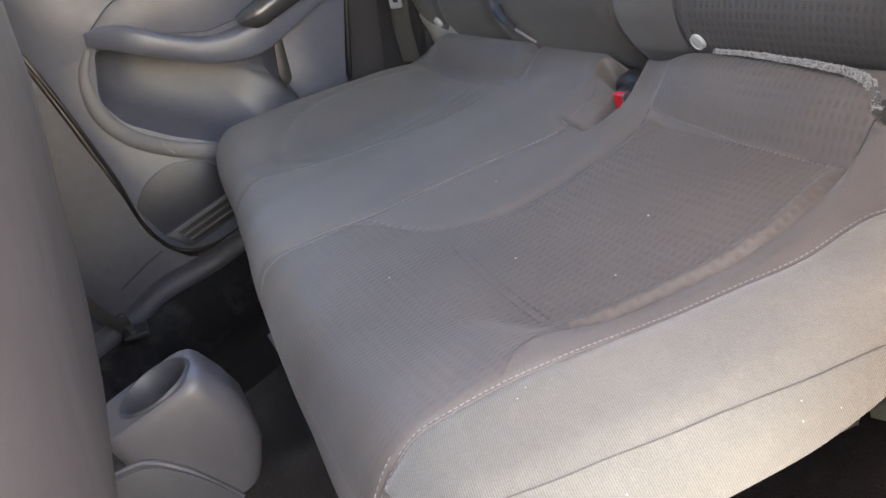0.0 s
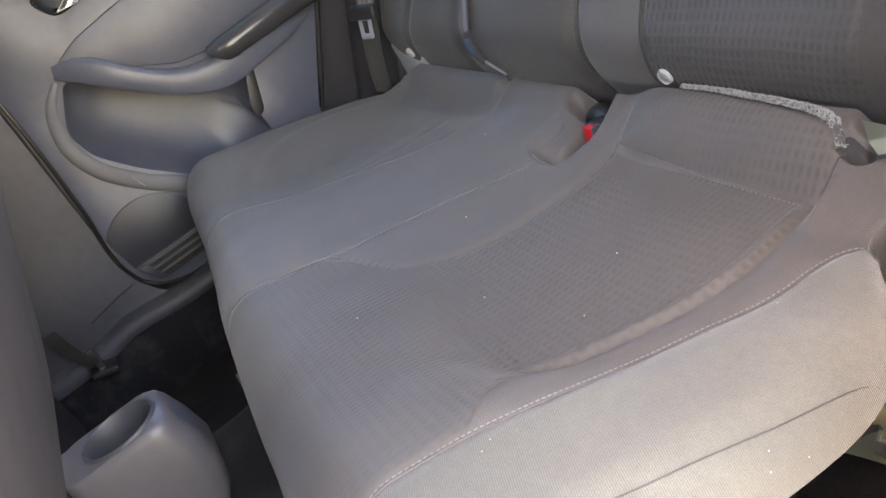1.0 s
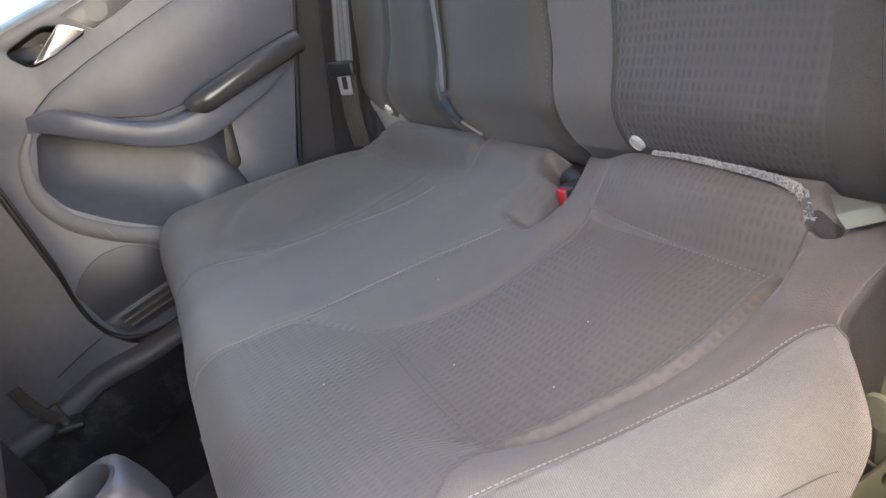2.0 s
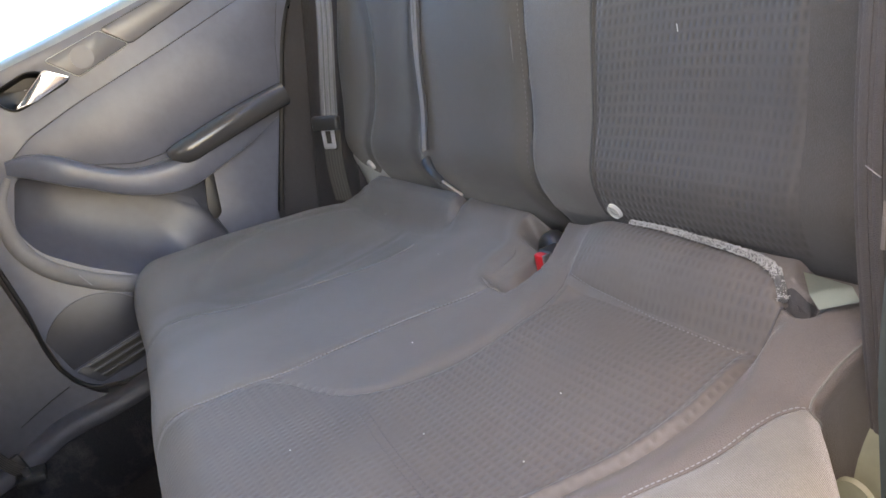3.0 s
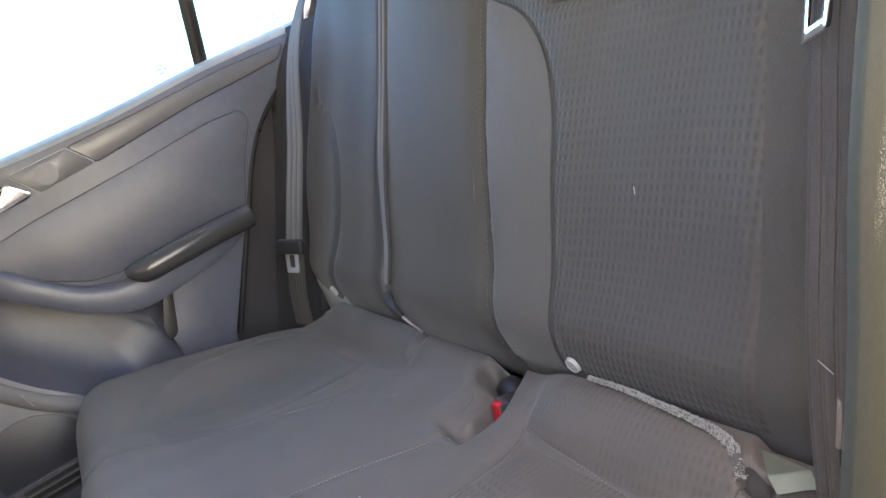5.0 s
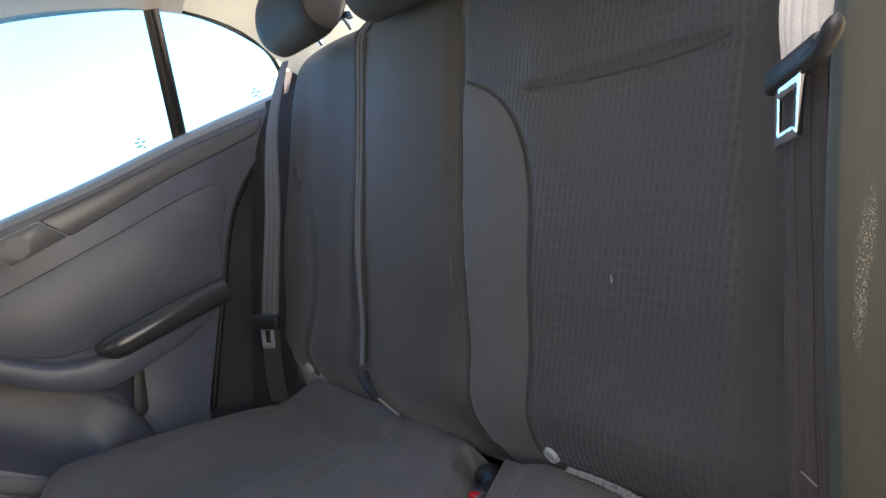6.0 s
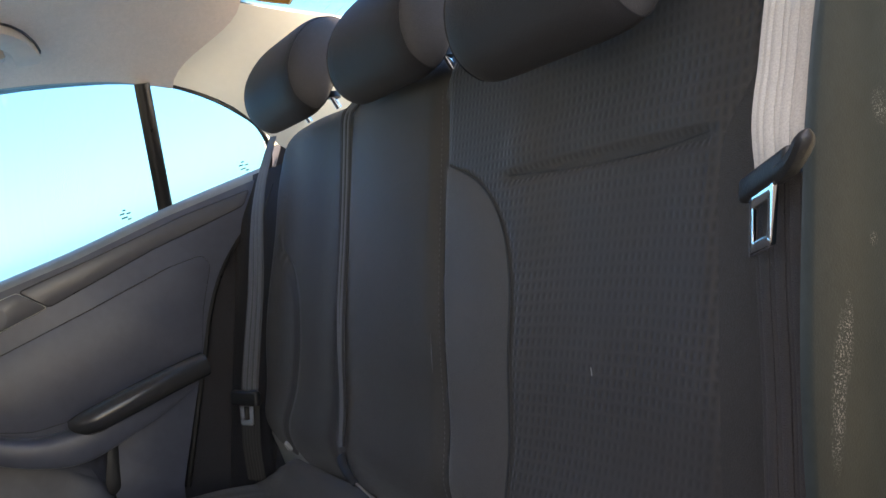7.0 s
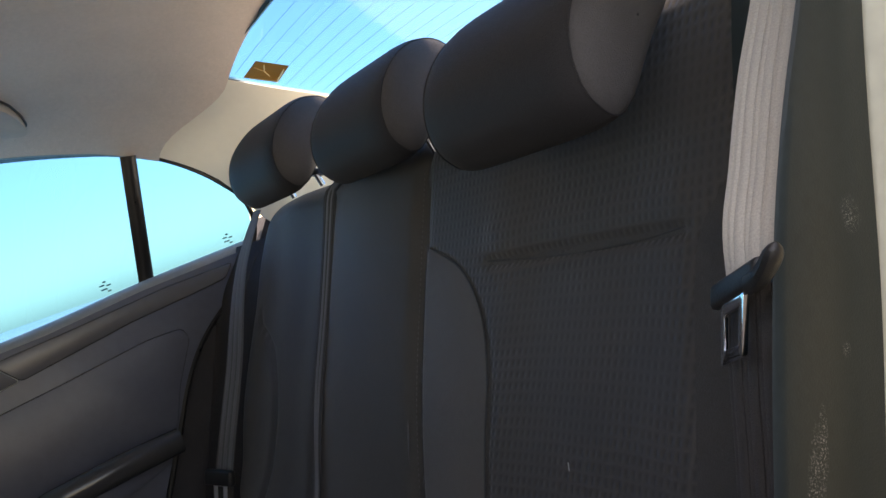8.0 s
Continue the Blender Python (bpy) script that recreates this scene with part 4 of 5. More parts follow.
# curled rear part of the near place, also waffle
S, T = np.meshgrid(np.linspace(0, 1, 90), np.linspace(0, 1, 40), indexing="ij")
Yi = (0.092 - 0.012 * S) * T + (1 - T) * np.maximum(0.002, 0.046 * (1 - S / 0.18))
Xr, Xl = curve(Yi, NEAR_INSERT_R), curve(Yi, NEAR_INSERT_L)
Xi = Xr + (Xl - Xr) * S
d = np.minimum(np.minimum(Xi - Xr, Xl - Xi), (1 - T) * 0.09)
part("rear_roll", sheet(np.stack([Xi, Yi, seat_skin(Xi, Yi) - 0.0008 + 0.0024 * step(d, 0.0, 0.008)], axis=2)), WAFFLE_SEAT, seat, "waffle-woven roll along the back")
crease = [(-0.476, 0.093), (-0.447, 0.091), (-0.414, 0.090), (-0.363, 0.088), (-0.303, 0.083), (-0.248, 0.080), (-0.205, 0.076)]
part("seam", dashes(on_seat(crease, 0.0014, 120), 0.0022, 0.0034, 0.00055), CREASE_THREAD, seat, "stitched crease")
part("seam", tube(on_seat([(curve(y, NEAR_INSERT_R) + 0.002, y) for y in (0.05, 0.065, 0.08, 0.096)], 0.0008), 0.0011, 6), GREY_THREAD, seat)
# stitched seams
ye = np.linspace(0.133, 0.548, 160)
edge_line = np.c_[curve(ye, STITCHED), ye, seat_skin(curve(ye, STITCHED), ye) + 0.0012]
part("seam", tube(edge_line, 0.0010, 6), SEAT, seat)
part("stitching", dashes(edge_line + np.array([0.0018, 0, 0.0010]), 0.0032, 0.0016, 0.00055), THREAD, seat, "pale stitching along the side seam")
front_seam = smooth_line([(-0.528, 0.550), (-0.531, 0.566), (-0.533, 0.580), (-0.535, 0.590)], 40)
for off in (0.0, 0.008):
    q = np.c_[front_seam + np.array([off, 0]), seat_skin(front_seam[:, 0] + off, front_seam[:, 1]) + 0.0016]
    part("stitching", dashes(q, 0.0030, 0.0022, 0.0004), PALE_THREAD, seat, "double stitching down the front corner")
rear_seam = np.c_[np.linspace(-0.565, -0.571, 30), np.linspace(0.131, 0.040, 30)]
rear_seam[:, 0] = near_edge(rear_seam[:, 1]) + 0.004
part("corner_seam", tube(np.c_[rear_seam, seat_skin(rear_seam[:, 0], rear_seam[:, 1]) + 0.0008], 0.0011, 6), TWILL, seat, "pale welt along the rear corner")
part("corner_seam", tube(side_panel[4:, 0] + np.array([-0.0003, -0.0006, 0]), 0.0010, 6), TWILL, seat, "pale seam down the rear corner")
lower = smooth_line([(-0.646, 0.235), (-0.646, 0.258), (-0.643, 0.311), (-0.640, 0.343), (-0.638, 0.370), (-0.635, 0.408), (-0.628, 0.451), (-0.622, 0.484), (-0.610, 0.52)], 90)
part("side_seam", tube(np.c_[lower, seat_skin(lower[:, 0], lower[:, 1]) + 0.0018], 0.0006, 6), GREY_THREAD, seat, "dark seam in the side panel")
for seam in (SEAM_NEAR[1:], SEAM_FAR[2:]):
    part("seam", tube(on_seat([(x, y) for y, x in seam], 0.0004, 90), 0.0010, 6), SEAT, seat)
    part("stitching", dashes(on_seat([(x - 0.002, y) for y, x in seam], 0.0014, 160), 0.0036, 0.0016, 0.0008), PALE_THREAD, seat, "faint stitching")
join = [(x, y) for y, x in NEAR_INSERT_L[2:14]]
part("seam", tube(on_seat(join, 0.0002, 120), 0.0008, 6), GREY_THREAD, seat, "curved dark seam")
for dy in (0.0, 0.009):
    part("pleat", dashes(on_seat([(-0.215, 0.362 + dy), (-0.280, 0.370 + dy), (-0.350, 0.375 + dy), (-0.426, 0.378 + dy)], 0.0014), 0.0026, 0.0024, 0.0007), GREY_THREAD, seat, "stitched pleat across the insert")
# dark folds inside the pit
for pts, r in (([(-0.078, 0.127), (-0.105, 0.134), (-0.130, 0.130)], 0.0016), ([(-0.066, 0.060), (-0.080, 0.072), (-0.085, 0.100), (-0.082, 0.118)], 0.0012)):
    part("fold", tube(on_seat(pts, 0.0002, 24), r * np.sin(np.linspace(0.15, np.pi - 0.15, 24)), 6), SEAT, seat, "soft fold of the cloth beside the buckle")
# frayed felt along the rear edge
fl = np.array([(-0.250, 0.004), (-0.309, 0.004), (-0.362, 0.009), (-0.411, 0.014), (-0.448, 0.022), (-0.471, 0.034), (-0.480, 0.046)])
fz = on_seat(fl, 0.0060, 70)
fw_ = np.linspace(0.0024, 0.0046, 70)
felt_edge = part("felt_edge", tube(fz, fw_, 9, 0.75, (0, 0, 1)), FELT, seat, "frayed grey felt edge")
fibres = []
rnd = random.Random(4)
for k in range(1700):
    i_ = rnd.randrange(70)
    a_ = rnd.uniform(-0.4, math.pi + 0.4)
    tan_ = fz[min(i_ + 1, 69)] - fz[max(i_ - 1, 0)]
    side_ = np.cross(tan_ / np.linalg.norm(tan_), (0, 0, 1))
    p = fz[i_] + fw_[i_] * (math.cos(a_) * side_ + 0.8 * math.sin(a_) * np.array([0, 0, 1])) + tan_ * rnd.uniform(-0.5, 0.5)
    q = p + np.array([rnd.uniform(-0.002, 0.002), rnd.uniform(-0.002, 0.002), rnd.uniform(-0.001, 0.0014)])
    fibres.append(tube([p, (p + q) / 2 + np.array([0, 0, 0.0008]), q], 0.00038, 3))
part("fuzz", joined(fibres), FIBRE, felt_edge, "loose pale felt fibres")
# dark sheet over the roll's hollow end, coloured as the shade inside
A, K = np.meshgrid(np.linspace(0, 2 * math.pi, 33)[:-1], np.linspace(1.02, 0.0, 10), indexing="ij")
Xh, Yh = -0.491 + 0.0165 * K * np.cos(A) - 0.25 * 0.0105 * K * np.sin(A), 0.041 + 0.0105 * K * np.sin(A)
part("roll_end_shade", sheet(np.stack([Xh, Yh, seat_skin(Xh, Yh) + 0.0007], axis=2).transpose(1, 0, 2), closed=True), DARK_THREAD, seat, "dark sheet painting the shade in the roll's hollow end")
# lint on the cloth
for x, y in ((-0.227, 0.447), (-0.131, 0.263), (0.397, 0.054), (0.05, 0.12), (-0.36, 0.22), (-0.30, 0.34), (-0.41, 0.30)):
    p = np.array([x, y, float(seat_skin(np.array(x), np.array(y))) + 0.0025])
    part("lint", tube([p, p + np.array([0.0010, 0.0006, 0.0004])], 0.0008, 5), BUTTON, seat, "white speck of lint")

# ---- buckle in its pit ----
buckle = thing("seat_belt_buckle", (-0.125, 0.06, 0.235), "black seat belt buckle with a red button, sunk in the cushion", "buckle")
tilt = Matrix.Rotation(radians(12), 3, "X")
part("housing", block((-0.136, 0.012, 0.232), (-0.103, 0.060, 0.2845), 0.005, tilt, 3), BLACK, buckle, "black moulded housing")
part("button", block((-0.1275, 0.054, 0.2580), (-0.1085, 0.066, 0.2880), 0.003, tilt, 3), RED, buckle, "bright red release button")
part("slot", block((-0.1315, 0.053, 0.2640), (-0.1280, 0.0655, 0.2890), 0.001, tilt), STEEL, buckle, "steel slot edge")
# black filler, added so the back of the pit looks deep in shade
part("dark_fill", tube(smooth_line([(-0.122, 0.036, 0.262), (-0.104, 0.022, 0.272), (-0.080, 0.013, 0.272), (-0.058, 0.008, 0.262)], 18), 0.0165, 12, 0.8), BLACK, buckle, "black filler for the shaded hole behind the buckle")

# ---- backrest ----
LEAN = radians(24.5)
UP = np.array([0.0, -math.sin(LEAN), math.cos(LEAN)])
FWD = np.array([0.0, math.cos(LEAN), math.sin(LEAN)])
FOOT = np.array([0.0, 0.0307, 0.2625])
TALL = 0.678


def w_of(z):
    return (z - FOOT[2]) / UP[2]


STITCH = [(0.0, -0.078), (w_of(0.40), -0.062), (w_of(0.511), -0.047), (w_of(0.60), -0.036), (w_of(0.698), -0.031), (TALL, -0.032)]


def far_panel(w):
    """Outer edge of the far place's centre panel."""
    return curve(w, [(0.0, 0.470), (0.103, 0.462), (0.19, 0.448), (0.285, 0.444), (0.35, 0.462), (0.406, 0.505), (0.44, 0.56)])


def back_swell(x, w):
    """How far the backrest stands forward of its plane."""
    h = 0.010 * np.exp(-((w - 0.27) / 0.16) ** 2) + 0.012 * np.exp(-((w - 0.11) / 0.055) ** 2)
    for c in (-0.335, 0.42):
        h = h - 0.010 * np.exp(-((x - c) / 0.11) ** 4) * np.exp(-((w - 0.38) / 0.26) ** 4)
    seam = curve(w, STITCH)
    h = h - 0.010 * np.exp(-(np.abs(x - seam) / 0.011) ** 2)
    # the middle panel swells between the seam and the belt's channel
    t = np.clip((x - seam) / (0.262 - seam), 0, 1)
    h = h + 0.016 * np.sin(np.pi * t) ** 0.8 - 0.004 * np.exp(-(np.abs(x - 0.262) / 0.016) ** 2)
    t = np.clip((x - 0.262) / (0.60 - 0.262), 0, 1)
    h = h + 0.010 * np.sin(np.pi * t) ** 2
    # crease round the far place's centre panel
    h = h - 0.006 * np.exp(-(np.abs(x - far_panel(w)) / 0.012) ** 2) * (1 - step(w, 0.42, 0.48))
    # cross crease of the near place, with the cloth swelling above it
    over = w - w_of(0.703 - 0.01 * np.abs(x + 0.33))
    across = step(x, -0.480, -0.450) * step(-x, 0.165, 0.195)
    h = h + across * (0.004 * np.exp(-((over - 0.030) / 0.022) ** 2) - 0.004 * np.exp(-(over / 0.008) ** 2))
    return h


def back_far(w):
    return curve(w, [(0.0, 0.49), (0.03, 0.52), (0.05, 0.545), (0.07, 0.580), (0.11, 0.615), (0.17, 0.632), (0.47, 0.628), (0.59, 0.608), (0.64, 0.575), (TALL, 0.525)])


def back_near(w):
    return curve(w, [(0.0, -0.520), (0.11, -0.545), (0.62, -0.548), (TALL, -0.530)])


def tall(x):
    """The near part of the backrest stands a little higher."""
    return TALL + 0.05 * step(-x, 0.16, 0.36)


def back_skin(x, w, lift=0.0):
    side = np.minimum(x - back_near(w), back_far(w) - x)
    a = roll_off(side, 0.040)
    b = roll_off(tall(x) - w, 0.055)
    c = roll_off(w, 0.135)
    h = back_swell(x, w) - np.sqrt(a * a + b * b + c * c) + lift
    return np.stack([x + 0 * w, FOOT[1] + w * UP[1] + h * FWD[1], FOOT[2] + w * UP[2] + h * FWD[2]], axis=-1)


def on_back(pts, lift=0.0, n=60):
    """A line on the backrest through places (x, z)."""
    q = smooth_line([(x, w_of(z)) for x, z in pts], n)
    return back_skin(q[:, 0], q[:, 1], lift)


back = thing("rear_bench_back", (0.0, 0.0, 0.30), "dark cloth rear backrest with waffle-woven centre panels", "car seat")
S, T = np.meshgrid(spaced(200), spaced(100), indexing="ij")
Wg = T * TALL
Xg = back_near(Wg) + (back_far(Wg) - back_near(Wg)) * S
Wg = T * tall(Xg)
P = back_skin(Xg, Wg)
nu, nv = P.shape[:2]
verts = list(P.reshape(-1, 3))
faces = [(i * nv + j, (i + 1) * nv + j, (i + 1) * nv + j + 1, i * nv + j + 1) for i in range(nu - 1) for j in range(nv - 1)]
edge = [(i, 0) for i in range(nu)] + [(nu - 1, j) for j in range(1, nv)] + [(i, nv - 1) for i in range(nu - 2, -1, -1)] + [(0, j) for j in range(nv - 2, 0, -1)]
R = np.array([P[i, j] for i, j in edge])
previous = [i * nv + j for i, j in edge]
for t in (0.3, 0.6, 1.0):
    q = R - FWD * (0.075 * t)
    q[:, 0] *= 1 - 0.02 * max(0, t - 0.5)
    start = len(verts)
    verts += list(q)
    now = list(range(start, start + len(edge)))
    m = len(edge)
    faces += [(previous[i], previous[(i + 1) % m], now[(i + 1) % m], now[i]) for i in range(m)]
    previous = now
faces.append(tuple(previous))
part("cover", raw(verts, faces), SEAT_SHADED, back, "plain seat cloth cover, coloured darker as in shade")


def waffle_left(z):
    return curve(z, [(0.30, -0.199), (0.50, -0.192), (0.60, -0.189), (0.630, -0.181), (0.66, -0.166), (0.690, -0.138), (0.715, -0.098), (0.728, -0.058), (0.735, -0.048), (0.742, -0.046), (0.76, -0.045), (0.82, -0.045), (0.90, -0.045)])


def waffle_right(z):
    return curve(z, [(0.30, -0.482), (0.60, -0.478), (0.66, -0.476), (0.70, -0.482), (0.733, -0.506), (0.76, -0.524), (0.90, -0.524)])


S, T = np.meshgrid(np.linspace(0, 1, 90), np.linspace(0, 1, 120), indexing="ij")
Zb = 0.322 + (0.900 - 0.322) * T - 0.028 * step(S, 0.55, 0.95) * T
Xb = waffle_right(Zb) + (waffle_left(Zb) - waffle_right(Zb)) * S
d = np.minimum(Xb - waffle_right(Zb), waffle_left(Zb) - Xb)
lift = -0.0006 + 0.0030 * step(d, 0, 0.018) - 0.003 * np.exp(-((Zb - 0.703 + 0.01 * np.abs(Xb + 0.33)) / 0.005) ** 2) * step(Xb, -0.475, -0.45) * step(-Xb, 0.165, 0.19)
part("waffle_panel", sheet(back_skin(Xb, w_of(Zb), lift)), WAFFLE_SHADED, back, "waffle-woven centre panel")
# the far place's centre panel, finely ribbed
S, T = np.meshgrid(np.linspace(0, 1, 40), np.linspace(0, 1, 70), indexing="ij")
Wf = 0.07 + (0.465 - 0.07) * T
Xf = 0.285 + (np.minimum(far_panel(Wf), 0.56) - 0.003 - 0.285) * S
part("far_panel", sheet(back_skin(Xf, Wf, 0.0016)), SEAT_SHADED, back, "smooth far centre panel")
wq = np.linspace(0.08, 0.45, 60)
part("seam", tube(back_skin(far_panel(wq), wq, 0.0004), 0.0010, 6), DARK_THREAD, back)
# pale plain panel beside it, rounded at the top
S, T = np.meshgrid(np.linspace(0, 1, 24), np.linspace(0, 1, 90), indexing="ij")
Zb = 0.318 + (0.727 - 0.318) * T
lo_, hi_ = waffle_left(Zb), curve(w_of(Zb), STITCH) - 0.004
Xb = lo_ + (np.maximum(hi_, lo_) - lo_) * S
part("side_panel", sheet(back_skin(Xb, w_of(Zb), 0.001 + 0.006 * np.sin(np.pi * S) * np.minimum(1, (1 - T) * 8))), PALE, back, "smooth paler grey panel with an arched top")
part("piping", tube(on_back([(waffle_left(z), z) for z in (0.325, 0.42, 0.52, 0.60, 0.64, 0.67, 0.70, 0.72, 0.73)], 0.0015, 80), 0.0016, 6), DARK_THREAD, back, "dark seam round the waffle panel")
part("seam", tube(back_skin(curve(np.linspace(0.04, 0.63, 80), STITCH), np.linspace(0.04, 0.63, 80), 0.0015), 0.0013, 6), DARK_THREAD, back)
sw = np.linspace(0.07, 0.62, 120)
part("stitching", dashes(back_skin(curve(sw, STITCH) + 0.006, sw, 0.0022), 0.004, 0.003, 0.0005), WEB, back, "fine grey stitching")
part("crease", tube(on_back([(-0.178, 0.704), (-0.26, 0.701), (-0.33, 0.700), (-0.40, 0.702), (-0.462, 0.706)], 0.0004), 0.0012, 6), DARK_THREAD, back, "cross seam of the panel")
part("scuff", tube(on_back([(-0.030, 0.535), (-0.033, 0.515), (-0.036, 0.49)], 0.0035, 16), np.r_[np.linspace(0.0005, 0.0022, 8), np.linspace(0.0022, 0.0005, 8)], 6, 0.3, FWD), PALE, back, "pale rubbed spot on the seam")
fz_ = on_back([(-0.319, 0.516), (-0.320, 0.513), (-0.321, 0.509)], 0.005, 6)
part("lint", tube(fz_, 0.0005, 5), BUTTON, back, "white thread of lint")


def isofix(x, z, name="child_seat_anchor_cap"):
    c = back_skin(np.array(x), np.array(w_of(z)))
    ob = thing(name, tuple(c), "round pale grey child seat anchor cap in the backrest", "anchor cap", "anchor caps")
    w0 = w_of(z)
    ax = back_skin(np.array(x + 0.012), np.array(w0)) - back_skin(np.array(x - 0.012), np.array(w0))
    ax /= np.linalg.norm(ax)
    up_ = back_skin(np.array(x), np.array(w0 + 0.012)) - back_skin(np.array(x), np.array(w0 - 0.012))
    up_ -= ax * (up_ @ ax)
    up_ /= np.linalg.norm(up_)
    out_ = np.cross(ax, -up_)
    out_ *= np.sign(out_[1])
    turn = Matrix((Vector(ax), Vector(up_), Vector(-out_))).transposed()
    m = Matrix.Translation(c + out_ * 0.0025) @ turn.to_4x4()
    bm = bmesh.new()
    bmesh.ops.create_cone(bm, cap_ends=True, segments=36, radius1=0.0095, radius2=0.0110, depth=0.005, matrix=m)
    rim = [e for e in bm.edges if e.calc_face_angle(0) > 0.8]
    bmesh.ops.bevel(bm, geom=rim, offset=0.0012, segments=2, affect="EDGES")
    cap = part("cap", bm, BUTTON, ob)
    ring_line = [c + out_ * 0.0056 + ax * 0.0088 * math.cos(a) + up_ * 0.0088 * math.sin(a) for a in np.linspace(0, 2 * math.pi, 33)]
    part("rim", tube(ring_line, 0.0009, 5), BUTTON, ob)
    sign = [c + out_ * 0.0056 + ax * a + up_ * b for a, b in ((0.004, 0.004), (0.001, -0.001), (-0.002, -0.003), (-0.005, -0.002))]
    part("seat_sign", tube(sign, 0.0009, 5), INK, cap, "small embossed seat sign")
    return ob


isofix(-0.22, 0.333)
isofix(0.49, 0.331)

# ---- head restraints ----


def head_restraint():
    ob = thing("head_restraint", (0.0, -0.235, 0.862), "dark cloth head restraint with paler side panels", "headrest", "rear head restraints")
    lean = radians(47.4)
    up = np.array([0, -math.sin(lean), math.cos(lean)])
    fw = np.array([0, math.cos(lean), math.sin(lean)])
    mid_ = np.array([0.0, -0.2174, 0.9283])

    def shell(u, a, grow=0.0):
        """u: -1 to 1 across; a: angle round the side profile."""
        cu = np.sign(np.cos(a)) * np.abs(np.cos(a)) ** 0.78
        su = np.sign(np.sin(a)) * np.abs(np.sin(a)) ** 0.78
        k = (1 - np.abs(u) ** 7 * 0.30)
        half_h, half_t = 0.0866 * k + grow, 0.046 * k + grow
        bend = -0.018 * (su ** 2)
        x = 0.124 * u
        return np.stack([x + 0 * a, mid_[1] + up[1] * su * half_h + fw[1] * (cu * half_t + bend), mid_[2] + up[2] * su * half_h + fw[2] * (cu * half_t + bend)], axis=-1)

    us_ = np.sin(np.linspace(-np.pi / 2, np.pi / 2, 41)) * 0.86
    A = np.linspace(0, 2 * np.pi, 49)[:-1]
    U_, A_ = np.meshgrid(us_, A, indexing="ij")
    part("pad", sheet(shell(U_, A_), closed=True), PAD_CLOTH, ob, "dark cloth pad")
    for side in (-1, 1):
        rows_ = []
        for t in np.linspace(0, 1, 12):
            ring_ = shell(np.full(48, side * (0.86 + 0.14 * math.sin(t * math.pi / 2))), A)
            centre = ring_.mean(0)
            shrink = math.cos(t * math.pi / 2) ** 0.55 if t < 1 else 0.02
            rows_.append(centre + (ring_ - centre) * shrink)
        part("side_panel", sheet(np.array(rows_), closed=True), PAD_SIDE, ob, "smooth paler grey side panel")
        loop_ = shell(np.full(48, side * 0.86), A, 0.0006)
        part("piping", tube(np.r_[loop_, loop_[:1]], 0.0008, 6), PAD_CLOTH, ob)
    for x in (-0.062, 0.062):
        foot = np.array([x, -0.246, 0.845])
        topp = np.array([x, -0.226, 0.925])
        part("post", tube([foot, (foot + topp) / 2, topp], 0.0052, 10), CHROME, ob, "bright steel post")
        bm = bmesh.new()
        bmesh.ops.create_cone(bm, cap_ends=True, segments=18, radius1=0.013, radius2=0.010, depth=0.010, matrix=Matrix.Translation((x, -0.243, 0.868)) @ Matrix.Rotation(radians(14), 4, "X"))
        part("guide", bm, BLACK, ob, "black guide sleeve")
    return ob


rest = head_restraint()
rest.location.x = 0.022
copy_thing(rest, Matrix.Translation((0.348, -0.235 + 0.010, 0.862 + 0.019)))
low_rest = copy_thing(rest, Matrix.Translation((-0.367, -0.235 + 0.066, 0.862 - 0.041)))
# pushed right down, so its posts are sunk in the backrest
for ob in list(low_rest.children):
    if ob.name.startswith(("post", "guide")):
        bpy.data.objects.remove(ob)
tagged(low_rest, "dark cloth head restraint pushed down onto the backrest")

# ---- side bolsters beside the backrest ----


def near_bolster():
    ob = thing("side_bolster", (-0.6, 0, 0), "grained dark vinyl side bolster, scuffed, beside the backrest", "seat bolster", "side bolsters")
    zz_ = np.linspace(0.26, 1.02, 40)
    front_ = curve(zz_, [(0.26, 0.165), (0.362, 0.135), (0.484, 0.078), (0.595, 0.034), (0.67, -0.004), (0.725, -0.035), (0.781, -0.073), (0.841, -0.121), (1.02, -0.25)])
    rear_ = curve(zz_, [(0.26, 0.03), (0.45, -0.02), (0.672, -0.128), (0.752, -0.161), (0.829, -0.194), (1.02, -0.30)])
    prof_ = [(0.535, 1.0), (0.560, 0.97), (0.585, 0.9), (0.600, 0.8), (0.612, 0.62), (0.622, 0.38), (0.630, 0.12), (0.634, 0.03), (0.636, 0.0), (0.638, 0.02), (0.639, 0.08), (0.640, 0.5), (0.639, 0.93), (0.636, 0.985), (0.630, 1.0)]
    P_ = np.zeros((40, len(prof_), 3))
    for k, (x, f) in enumerate(prof_):
        P_[:, k, 0] = -x
        P_[:, k, 1] = front_ + (rear_ - front_) * f
        P_[:, k, 2] = zz_
    part("body", sheet(P_, closed=True), SIDE_VINYL, ob)
    return ob


